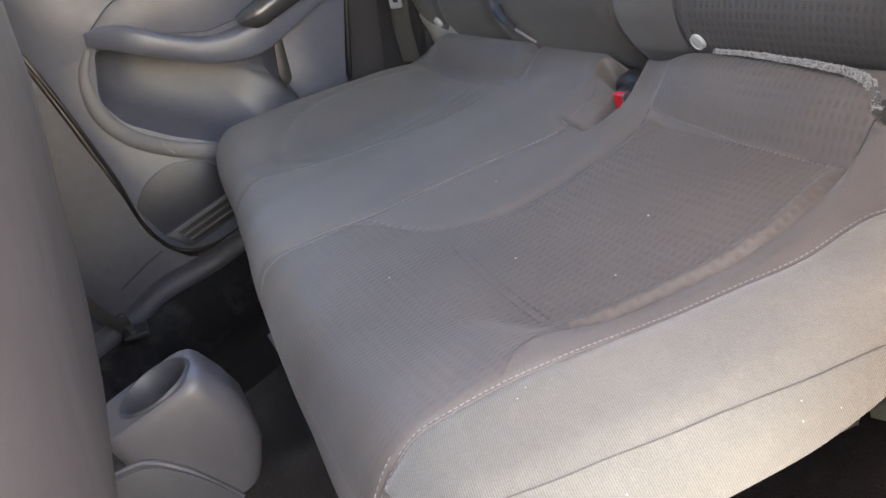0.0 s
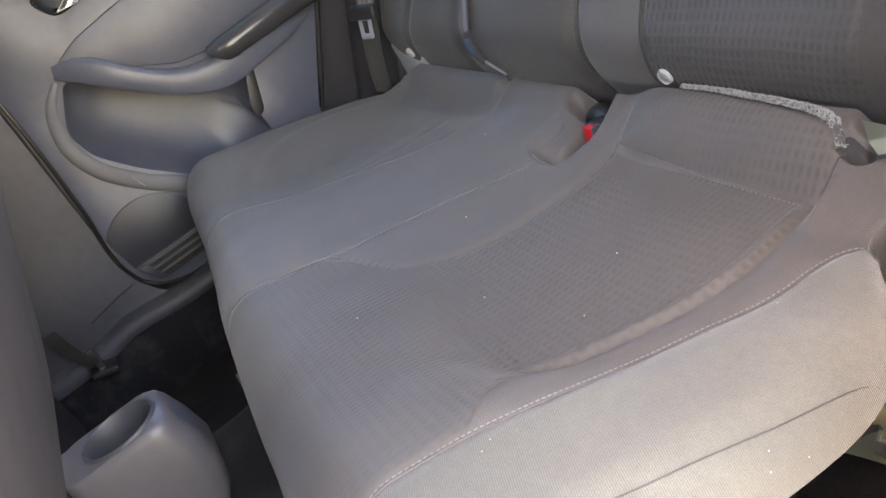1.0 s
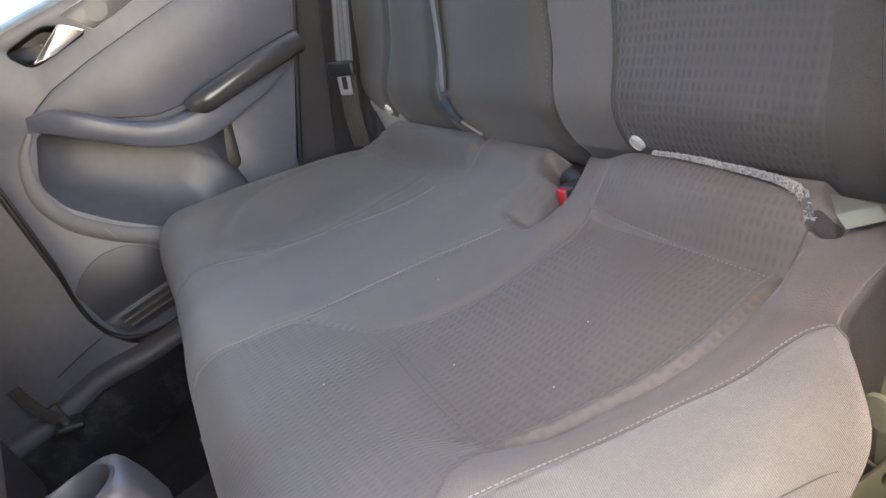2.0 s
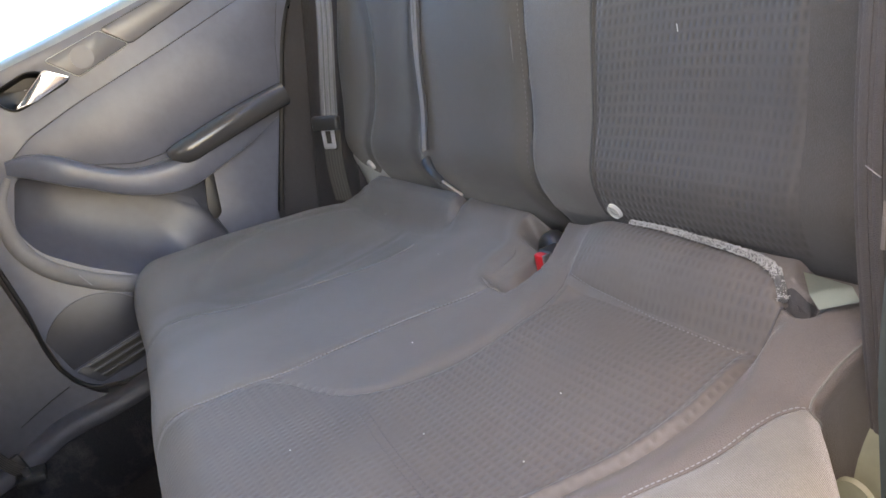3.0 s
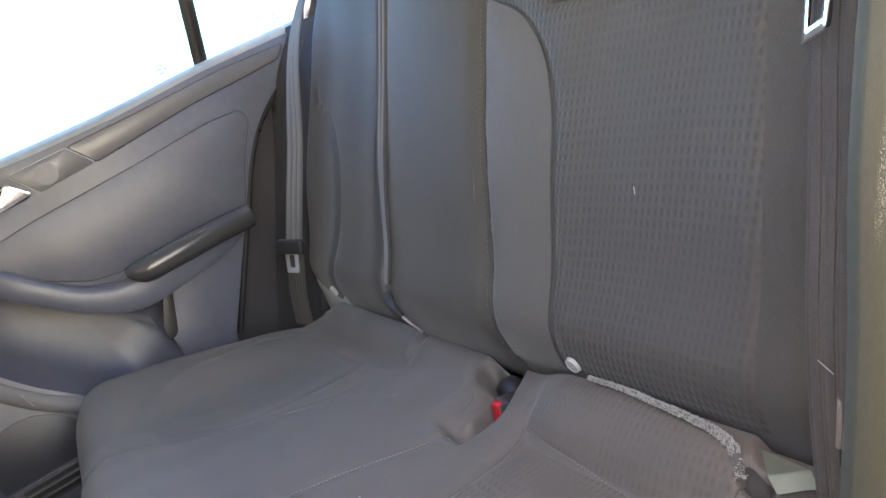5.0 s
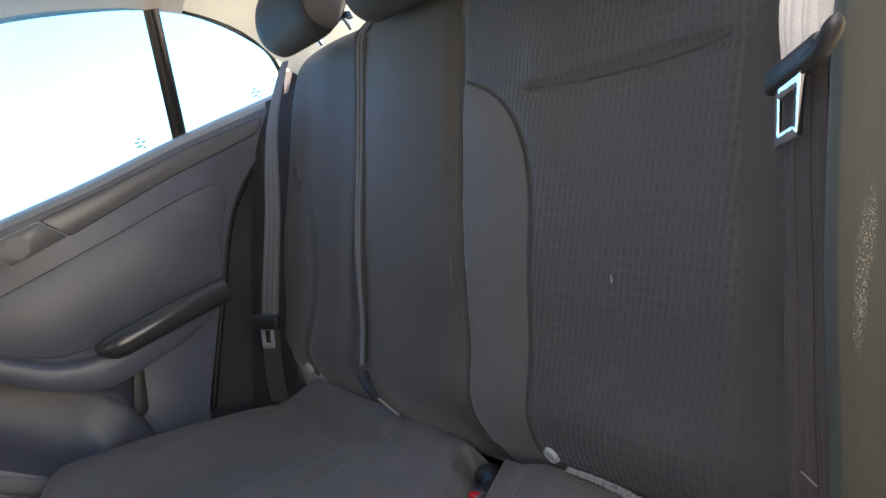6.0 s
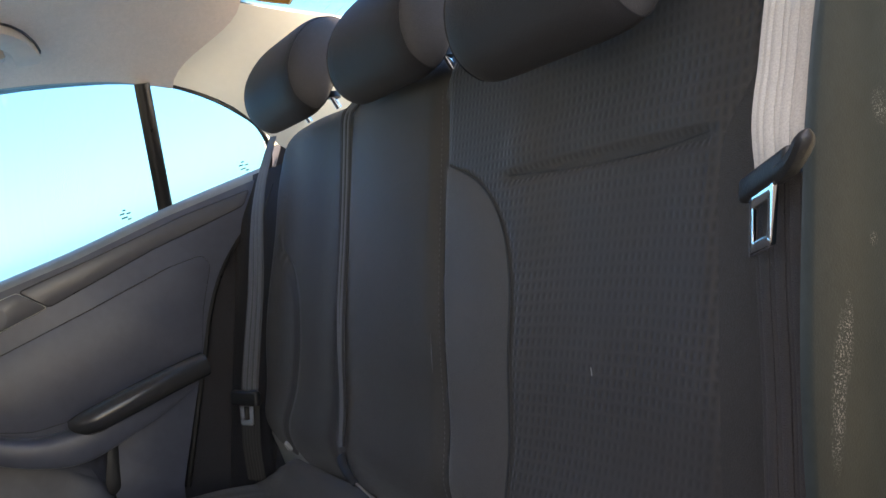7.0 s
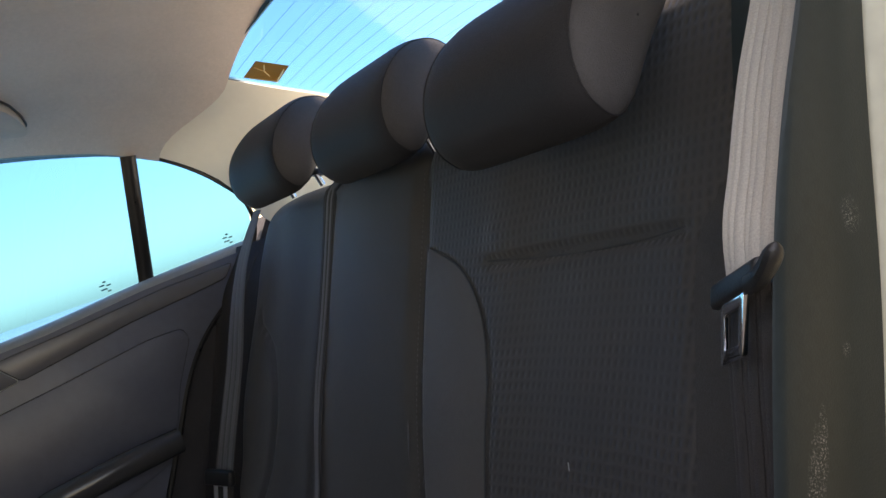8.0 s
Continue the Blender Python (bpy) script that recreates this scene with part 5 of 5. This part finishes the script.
def far_bolster():
    ob = thing("side_bolster", (0.6, 0, 0), "dark cloth side bolster between the backrest and the door", "seat bolster", "side bolsters")
    zz_ = np.linspace(0.20, 0.815, 40)
    P_ = np.zeros((40, 14, 3))
    for k, x in enumerate(np.linspace(0.590, 0.718, 12)):
        P_[:, k, 0] = x
        P_[:, k, 1] = -0.455 * (zz_ - 0.33) - 0.01 + 0.055 * step(x, 0.60, 0.715) - 0.03 * step(zz_, 0.72, 0.815)
        P_[:, k, 2] = zz_
    for k, x in ((12, 0.718), (13, 0.590)):
        P_[:, k] = np.c_[np.full(40, x), -0.455 * (zz_ - 0.33) - 0.12, zz_]
    part("body", sheet(P_, closed=True), DARK_CLOTH, ob, "dark plain cloth")
    part("seam", tube(P_[2:-2, 5] + np.array([0, 0.001, 0]), 0.0009, 6), DARK_THREAD, ob, "dark upright seam")
    return ob


structure("wall_wheel_far", block((0.44, -0.030, 0.18), (0.600, -0.004, 0.342), 0.006), BUTTON, "pale grey panel behind the far belt's foot", "body panel")
nb = near_bolster()
far_bolster()
part("tag", block((-0.609, 0.061, 0.402), (-0.605, 0.065, 0.436), 0.001, Matrix.Rotation(radians(24), 3, "X")), cloth("pale_tag", (0.13, 0.115, 0.105), "plain"), nb, "small frayed pale cloth tag")

# ---- belts ----


def tongue(ob, at_, along, across, size=1.0, horn=False):
    """A belt tongue: black moulded grip with a steel plate that has a slot."""
    along, across = Vector(along).normalized(), Vector(across).normalized()
    if not horn:
        across = (across - along * across.dot(along)).normalized()
    face = across.cross(along).normalized()
    m3 = Matrix((across, along, face)).transposed()

    def at_place(bm):
        for v in bm.verts:
            v.co = Vector(at_) + m3 @ (v.co * size)
        return bm

    wide = 0.034 if horn else 0.028
    bm = block((-wide, -0.012, -0.006), (wide, 0.012, 0.008), 0.005, None, 3)
    for v in bm.verts:
        v.co.y = v.co.y * (0.78 if horn else 1.0) + (-0.002 if horn else 0.006) * (v.co.x / 0.034) ** 2
    grip = part("grip", at_place(bm), BLACK, ob, "black moulded grip")
    if horn:
        bm = tube(smooth_line([(0.020, 0.002, 0.0), (0.034, 0.001, 0.0), (0.044, -0.004, 0.0), (0.051, -0.013, 0.0)], 14), np.r_[np.full(11, 0.0088), 0.0080, 0.0060, 0.0015], 10, 0.8)
        part("grip_end", at_place(bm), BLACK, ob, "upturned end of the grip")
    dx, k = (-0.002, 1.08) if horn else (0.0, 1.0)
    wd = 0.004 if horn else 0.0
    outer = [(dx - wd - 0.0135, 0.006), (dx + wd + 0.0135, 0.006), (dx + wd + 0.0125, 0.046 * k), (dx - wd - 0.0125, 0.046 * k)]
    inner = [(dx - wd - 0.0065, 0.016), (dx + wd + 0.0065, 0.016), (dx + wd + 0.006, 0.037 * k), (dx - wd - 0.006, 0.037 * k)]
    bm = plate(rounded(outer, 0.004), -0.0034 if horn else -0.0014, 0.0006 if horn else 0.0014, [rounded(inner, 0.002)], 0.0004)
    for v in bm.verts:
        v.co = Vector((v.co.y, v.co.z, v.co.x))
    part("steel_plate", at_place(bm), CHROME if horn else PLATE, grip, "bright steel tongue plate")


fb_belt = thing("seat_belt", (0.58, 0.05, 0.28), "dark ribbed seat belt hanging beside the far bolster", "seat belt", "rear seat belts")
line = smooth_line([(0.565, -0.222, 0.868), (0.575, -0.172, 0.80), (0.575, -0.068, 0.590), (0.575, 0.004, 0.446), (0.575, 0.020, 0.412)], 40)
turn_ = np.radians(np.interp(np.linspace(0, 1, len(line)), [0.0, 0.15, 0.5, 1.0], [-6, 4, 20, 26]))
belt(fb_belt, line, np.c_[np.cos(turn_), np.sin(turn_), 0 * turn_], 0.047, WEB, WEB_RIB, "grey webbing with ribs", 3)
line = smooth_line([(0.574, 0.016, 0.416), (0.585, 0.042, 0.340), (0.590, 0.058, 0.270)], 20)
part("webbing", strap(line, (0.90, 0.44, 0)), SEAT_SHADED, fb_belt, "dark lower webbing")
tongue(fb_belt, (0.571, 0.020, 0.432), (0.02, 0.30, -0.90), (0.86, 0.50, 0), 1.20)

mid_belt = thing("seat_belt", (0.2, 0.0, 0.31), "dark centre seat belt with raised ribs lying down the backrest", "seat belt", "rear seat belts")
line = on_back([(0.205, 0.868), (0.231, 0.850), (0.258, 0.735), (0.250, 0.620), (0.236, 0.526), (0.222, 0.440), (0.207, 0.374)], 0.010, 60)
line[:, 0] -= np.linspace(0.002, 0.013, 60)
line = np.r_[[(0.190, -0.330, 0.880), (0.197, -0.280, 0.888)], line[4:]]
turn_ = np.interp(np.linspace(0, 1, len(line)), [0.0, 0.10, 0.35, 0.60, 0.80, 1.0], np.radians([10, 16, 14, 6, -8, -10]))
belt(mid_belt, line, np.c_[np.cos(turn_), np.sin(turn_), 0 * turn_], 0.030, WEB_LOW, WEB_RIB, "dark webbing with paler ribs", 2)
part("anchor", tube(smooth_line([(0.193, 0.018, 0.376), (0.177, 0.024, 0.366), (0.158, 0.028, 0.357), (0.145, 0.028, 0.347)], 16), np.r_[np.full(4, 0.009), np.linspace(0.008, 0.005, 12)], 10, 0.55), BLACK, mid_belt, "black anchor loop")
part("anchor_pin", tube([(0.148, 0.028, 0.350), (0.132, 0.025, 0.338), (0.114, 0.020, 0.322)], 0.0022, 8), STEEL, mid_belt, "steel anchor pin")

nb_belt = thing("seat_belt", (-0.6, 0.08, 0.30), "ribbed seat belt hanging beside the near bolster, its upper part coloured as lit", "seat belt", "rear seat belts")
line = smooth_line([(-0.590, -0.330, 1.060), (-0.592, -0.250, 0.955), (-0.593, -0.169, 0.850), (-0.598, -0.121, 0.801), (-0.604, -0.079, 0.754), (-0.609, -0.043, 0.711), (-0.610, -0.036, 0.696)], 50)
belt(nb_belt, line, (0.93, -0.27, 0.35), 0.0365, WEB_LIT, WEB_LIT, "ribbed webbing, paled in colour as if lit", 2)
line = smooth_line([(-0.609, -0.037, 0.692), (-0.606, -0.019, 0.644), (-0.599, -0.005, 0.582), (-0.600, 0.048, 0.456), (-0.602, 0.085, 0.325), (-0.602, 0.10, 0.25)], 40)
for z_ in (0.456, 0.440):
    part("stitch_line", tube([(-0.604, 0.0535, z_ - 0.006), (-0.600, 0.0525, z_ - 0.004), (-0.593, 0.0515, z_ + 0.001)], 0.0005, 5), PALE_THREAD, nb_belt, "pale stitches across the webbing")
belt(nb_belt, line, (0.97, -0.24, 0), 0.044, WEB_LOW, WEB_LOW, "grey lower webbing with soft ribs", 3)
tongue(nb_belt, (-0.612, -0.020, 0.6955), (0.007, 0.010, -0.038), (-0.052, 0.020, 0.021), 0.88, True)

# ---- wheel housing and latch at the near doorway ----
arch = thing("wheel_housing", (-0.60, 0.0, 0.02), "bare cream painted wheel housing beside the seat, coloured darker as in shade", "body panel", kind="structure")
S, T = np.meshgrid(np.linspace(0, 1, 30), np.linspace(0, 1, 40), indexing="ij")
Xh = -0.66 + 0.18 * S
Yh = curve(T, [(0.0, 0.150), (0.3, 0.125), (0.5, 0.100), (0.65, 0.065), (0.8, 0.0), (1.0, -0.15)]) - 0.02 * np.sin(S * 3)
Zh = curve(T, [(0.0, 0.0), (0.3, 0.12), (0.5, 0.195), (0.65, 0.235), (0.8, 0.262), (1.0, 0.28)]) - 0.03 * (1 - S) ** 2
bm = sheet(np.stack([Xh, Yh, Zh], axis=2))
bmesh.ops.solidify(bm, geom=bm.faces[:], thickness=0.003)
part("panel", bm, ARCH_SHADED, arch)
bm = bmesh.new()
bmesh.ops.create_cone(bm, cap_ends=True, segments=26, radius1=0.019, radius2=0.017, depth=0.004, matrix=Matrix.Translation((-0.568, 0.118, 0.184)) @ Matrix.Rotation(radians(-78), 4, "X"))
part("plug", bm, ARCH_SHADED, arch, "round blanking plug")
part("bead", tube(smooth_line([(-0.655, 0.132, 0.110), (-0.60, 0.126, 0.105), (-0.53, 0.122, 0.122), (-0.49, 0.12, 0.15)], 20), 0.0016, 6), ARCH_SHADED, arch, "pressed bead")
structure("trim_sill_near", block((-0.74, -0.1, -0.02), (-0.62, 1.6, 0.055), 0.012), carpet("sill_carpet", (0.05, 0.05, 0.048)), "speckled dark carpet along the near sill", "sill trim")
latch = thing("seat_latch", (-0.585, 0.17, 0.06), "cream painted steel seat latch bracket with holes", "bracket")
lat = rounded([(0.170, 0.140), (0.138, 0.130), (0.08, 0.118), (0.08, 0.082), (0.147, 0.098), (0.172, 0.096), (0.180, 0.104), (0.168, 0.113), (0.170, 0.124), (0.178, 0.130)], 0.004)
hole1 = [(0.128 + 0.007 * math.cos(a), 0.113 + 0.007 * math.sin(a)) for a in np.linspace(0, 2 * math.pi, 15)[:-1]]
part("plate", plate(lat, -0.564, -0.560, [hole1], 0.0008), ZINC, latch)
# black plate stands in for the shaded gap above the bracket
part("pad", plate(rounded([(0.166, 0.164), (0.145, 0.156), (0.145, 0.130), (0.172, 0.134)], 0.004), -0.558, -0.552, (), 0.001), MATS, latch, "black plate in place of the shaded gap above the latch")
bm = bmesh.new()
bmesh.ops.create_cone(bm, cap_ends=True, segments=18, radius1=0.008, radius2=0.007, depth=0.010, matrix=Matrix.Translation((-0.566, 0.176, 0.100)) @ Matrix.Rotation(radians(90), 4, "Y"))
part("bolt", bm, STEEL, latch, "round steel bolt")

zz_ = np.linspace(-0.05, 1.06, 30)
rear_ = curve(zz_, [(-0.05, 0.04), (0.26, 0.03), (0.45, -0.02), (0.69, -0.142), (0.829, -0.202), (1.06, -0.31)])
P = np.zeros((30, 6, 3))
for k, (x, dy) in enumerate(((-0.632, 0.010), (-0.646, 0.004), (-0.660, -0.006), (-0.700, -0.012), (-0.745, -0.030), (-0.76, -0.10))):
    P[:, k] = np.c_[np.full(30, x), rear_ + dy, zz_]
bm = sheet(P)
bmesh.ops.solidify(bm, geom=bm.faces[:], thickness=0.004)
structure("wall_jamb_near", bm, PRIMER, "pale painted door jamb beside the bolster", "door jamb")

# the near rear door stands open, hinged at the centre pillar
near_door = thing("door_near", (-0.79, 0.95, 0.0), "open dark grey rear car door at the near doorway", "car door", kind="structure")
swing = Matrix.Translation((-0.80, 0.95, 0.0)) @ Matrix.Rotation(radians(-84), 4, "Z")
bm = plate(rounded([(0.0, 0.74), (0.0, 0.0), (-0.58, 0.0), (-0.78, 0.36), (-0.92, 0.60), (-0.92, 0.76)], 0.05), -0.06, 0.03, (), 0.006)
bm.transform(swing)
part("panel", bm, DOOR, near_door, "dark grey door panel")

# unseen body side over the rear wheel, brought forward to block doorway light
edge_ = smooth_line([(0.46, -0.10), (0.42, 0.10), (0.355, 0.30), (0.295, 0.40), (0.245, 0.47), (0.190, 0.55), (0.135, 0.62), (0.060, 0.70), (0.010, 0.76), (-0.045, 0.82), (-0.16, 0.95), (-0.28, 1.06)], 40)
structure("wall_quarter_block", plate([tuple(p) for p in edge_] + [(-0.85, 0.86), (-0.85, -0.10)], -0.80, -0.765, (), 0.004), PAINT, "grey painted body side, unseen, reaching forward to block light", "body side")

# ---- bracket behind the near rear corner of the cushion ----
br = thing("hinge_plate", (-0.52, 0.02, 0.30), "bent pale green metal plate behind the cushion corner", "bracket")
bm = bmesh.new()
bm.faces.new([bm.verts.new(p) for p in ((-0.476, 0.010, 0.314), (-0.525, 0.013, 0.313), (-0.541, 0.027, 0.311), (-0.516, 0.046, 0.309), (-0.499, 0.034, 0.312))])
bmesh.ops.solidify(bm, geom=bm.faces[:], thickness=0.002)
part("plate", bm, plastic("pale_green_metal", (0.20, 0.23, 0.19), 0.35), br)

# ---- front seat and console ----
fseat = thing("front_seat", (-0.36, 0.95, 0.0), "grey vinyl back of the front seat beside the open doorway", "car seat", "front seats")
zf = np.linspace(0.20, 1.0, 40)
ymid = curve(zf, [(0.20, 0.835), (0.26, 0.815), (0.365, 0.757), (0.476, 0.690), (0.588, 0.636), (0.661, 0.600), (0.726, 0.575), (0.85, 0.53), (1.0, 0.50)])
cs = [(-1.0, 0.10), (-0.97, 0.05), (-0.9, 0.018), (-0.75, 0.004), (-0.4, 0.0), (0, 0.002), (0.4, 0.0), (0.75, 0.004), (0.9, 0.018), (0.97, 0.05), (1.0, 0.10)]
P = np.zeros((40, len(cs) + 2, 3))
half = 0.33 - 0.02 * step(zf, 0.6, 1.0)
for k, (u, dy) in enumerate(cs):
    P[:, k, 0] = -0.445 + half * u
    P[:, k, 1] = ymid + dy
    P[:, k, 2] = zf
for k, u in ((len(cs), 0.9), (len(cs) + 1, -0.9)):
    P[:, k, 0] = -0.445 + half * u
    P[:, k, 1] = ymid + 0.17
    P[:, k, 2] = zf
bm = sheet(P, closed=True)
bmesh.ops.holes_fill(bm, edges=[e for e in bm.edges if len(e.link_faces) == 1], sides=0)
part("backrest", bm, FRONT, fseat, "smooth grey vinyl rear panel")
part("base", block((-0.60, 0.80, 0.02), (-0.13, 1.30, 0.24), 0.04, None, 4), FRONT, fseat)

far_front = copy_thing(fseat, Matrix.Translation((-0.36 + 0.80, 0.95 + 0.13, 0.0)))
tagged(far_front, "grey vinyl back of the far front seat", "car seat", "front seats")

console = thing("center_console", (-0.008, 0.78, 0.10), "grey plastic console end with a cup holder", "console")
# body: its rear wall bulges above the foot, open at the cup
def console_ring(half, rear):
    return rounded([(-0.008 + half, 0.815), (-0.008 + half, rear), (-0.010 - half, rear), (-0.010 - half, 0.815)], 0.030, 9)


rows = []
for z, half, rear in ((0.085, 0.066, 0.752), (0.11, 0.065, 0.724), (0.14, 0.063, 0.694), (0.17, 0.061, 0.672), (0.21, 0.058, 0.662), (0.25, 0.055, 0.666), (0.282, 0.053, 0.674), (0.291, 0.051, 0.678), (0.295, 0.048, 0.683)):
    rows.append([(p[0], p[1], z) for p in console_ring(half, rear)])
P = np.array(rows)
bm = sheet(P, closed=True)
edges = [e for e in bm.edges if len(e.link_faces) == 1 and abs(e.verts[0].co.z - 0.295) < 1e-5 and abs(e.verts[1].co.z - 0.295) < 1e-5]
cup = [bm.verts.new((-0.011 + 0.043 * math.cos(a), 0.736 + 0.047 * math.sin(a), 0.295)) for a in np.linspace(0, 2 * math.pi, 37)[:-1]]
cup_edges = [bm.edges.new((cup[i], cup[(i + 1) % 36])) for i in range(36)]
bmesh.ops.triangle_fill(bm, use_beauty=True, edges=edges + cup_edges)
bmesh.ops.recalc_face_normals(bm, faces=bm.faces)
part("body", bm, CONSOLE, console, "smooth grey plastic")
rows = [[(-0.011 + 0.043 * s * math.cos(a), 0.736 + 0.047 * s * math.sin(a), z) for a in np.linspace(0, 2 * math.pi, 37)[:-1]] for s, z in ((1.09, 0.2955), (1.05, 0.2985), (1.0, 0.2985), (0.96, 0.2945), (0.92, 0.266), (0.87, 0.225), (0.80, 0.214), (0.0, 0.212))]
part("cup_liner", sheet(np.array(rows), closed=True), CUP, console, "dark round cup holder")
part("rail", block((0.010, 0.800, 0.10), (0.046, 1.30, 0.292), 0.006, None, 3), CONSOLE, console, "pale top rail running forward")
part("tray", block((-0.066, 0.818, 0.10), (0.009, 1.30, 0.238), 0.006, None, 3), CUP, console, "low dark tray between the rails")
bead = smooth_line([(0.830, 0.262), (0.790, 0.250), (0.763, 0.212), (0.742, 0.160), (0.730, 0.120)], 40)
part("foot_bead", tube(np.c_[np.interp(bead[:, 1], [0.085, 0.17, 0.25, 0.295], [-0.081, -0.075, -0.069, -0.061]), bead], 0.0035, 8), CONSOLE, console, "raised bead arching over the foot")
low_side = rounded(list(bead[::4]) + [(0.74, 0.09), (0.90, 0.09), (0.90, 0.262)], 0.006)
part("foot_panel", plate(low_side, -0.0815, -0.060, (), 0.002), SILL, console, "darker lower side panel")

mat = thing("floor_mat", (0.43, 0.75, -0.04), "black rubber mat in the far footwell", "floor mat")
S, T = np.meshgrid(np.linspace(0, 1, 24), np.linspace(0, 1, 24), indexing="ij")
bm = sheet(np.stack([0.26 + 0.37 * S, 0.45 + 0.6 * T, -0.036 + 0.006 * np.sin(9 * S + 3 * T) * np.sin(7 * T) + 0.012 * (np.abs(S - 0.5) * 2) ** 8], axis=2))
bmesh.ops.solidify(bm, geom=bm.faces[:], thickness=-0.006)
part("sheet", bm, MATS, mat)
rail = thing("seat_rail", (0.62, 0.93, 0.0), "black front seat rail with a steel end bracket", "seat rail")
part("channel", block((0.47, 0.86, -0.03), (0.53, 1.35, 0.03), 0.006), BLACK, rail)
part("bracket", joined([block((0.600, 0.800, 0.122), (0.655, 0.850, 0.136), 0.004, Matrix.Rotation(radians(18), 3, "X")), block((0.640, 0.822, 0.130), (0.652, 0.850, 0.175), 0.004)]), BLACK, rail, "bent black bracket")
part("strap_end", strap(smooth_line([(0.655, 0.862, 0.240), (0.650, 0.858, 0.205), (0.640, 0.846, 0.165), (0.630, 0.832, 0.142)], 16), (0.5, 0.8, 0.1), 0.030), WEB_LOW, rail, "dark webbing end")
part("bolt", tube([(0.622, 0.828, 0.136), (0.622, 0.827, 0.142), (0.622, 0.826, 0.150)], 0.007, 10), STEEL, rail, "short bright bolt")

# ---- grab handle on the far roof rail ----
grab = thing("grab_handle", (0.52, 0.18, 1.13), "beige folding grab handle on the headliner", "grab handle")
half = [(0.579, 0.117), (0.567, 0.111), (0.541, 0.119), (0.503, 0.136), (0.477, 0.154), (0.461, 0.172), (0.456, 0.20)]
slot_ = [(0.505, 0.205), (0.513, 0.175), (0.527, 0.163), (0.546, 0.156), (0.577, 0.152)]
ends = half + [(x, 0.54 - y) for x, y in half[::-1]] + [(x, 0.54 - y) for x, y in slot_[::-1]] + slot_
bm = plate(rounded(ends, 0.006), 0.0, 0.016, (), 0.004)
for v in bm.verts:
    x, y, up_by = v.co.y, v.co.z, v.co.x
    v.co = (x, y, float(roof_z(x, y)) - 0.016 + up_by)
part("grip", bm, HANDLE, grab, "flat folded grip with rounded ends")
line = [(x, y, float(roof_z(x, y)) - 0.0012) for x, y in rounded([(x + (0.003 if x > 0.56 else -0.003), y + (-0.002 if y < 0.27 else 0.002)) for x, y in half + [(x, 0.54 - y) for x, y in half[::-1]]], 0.006)]
part("shut_line", tube(line, 0.0022, 6), SILL, grab, "thin dark gap round the grip")
for y in (0.178, 0.362):
    z = float(roof_z(0.556, y))
    part("mount", block((0.542, y - 0.012, z - 0.014), (0.572, y + 0.012, z + 0.012), 0.004, None, 3), HANDLE, grab, "rounded mount")
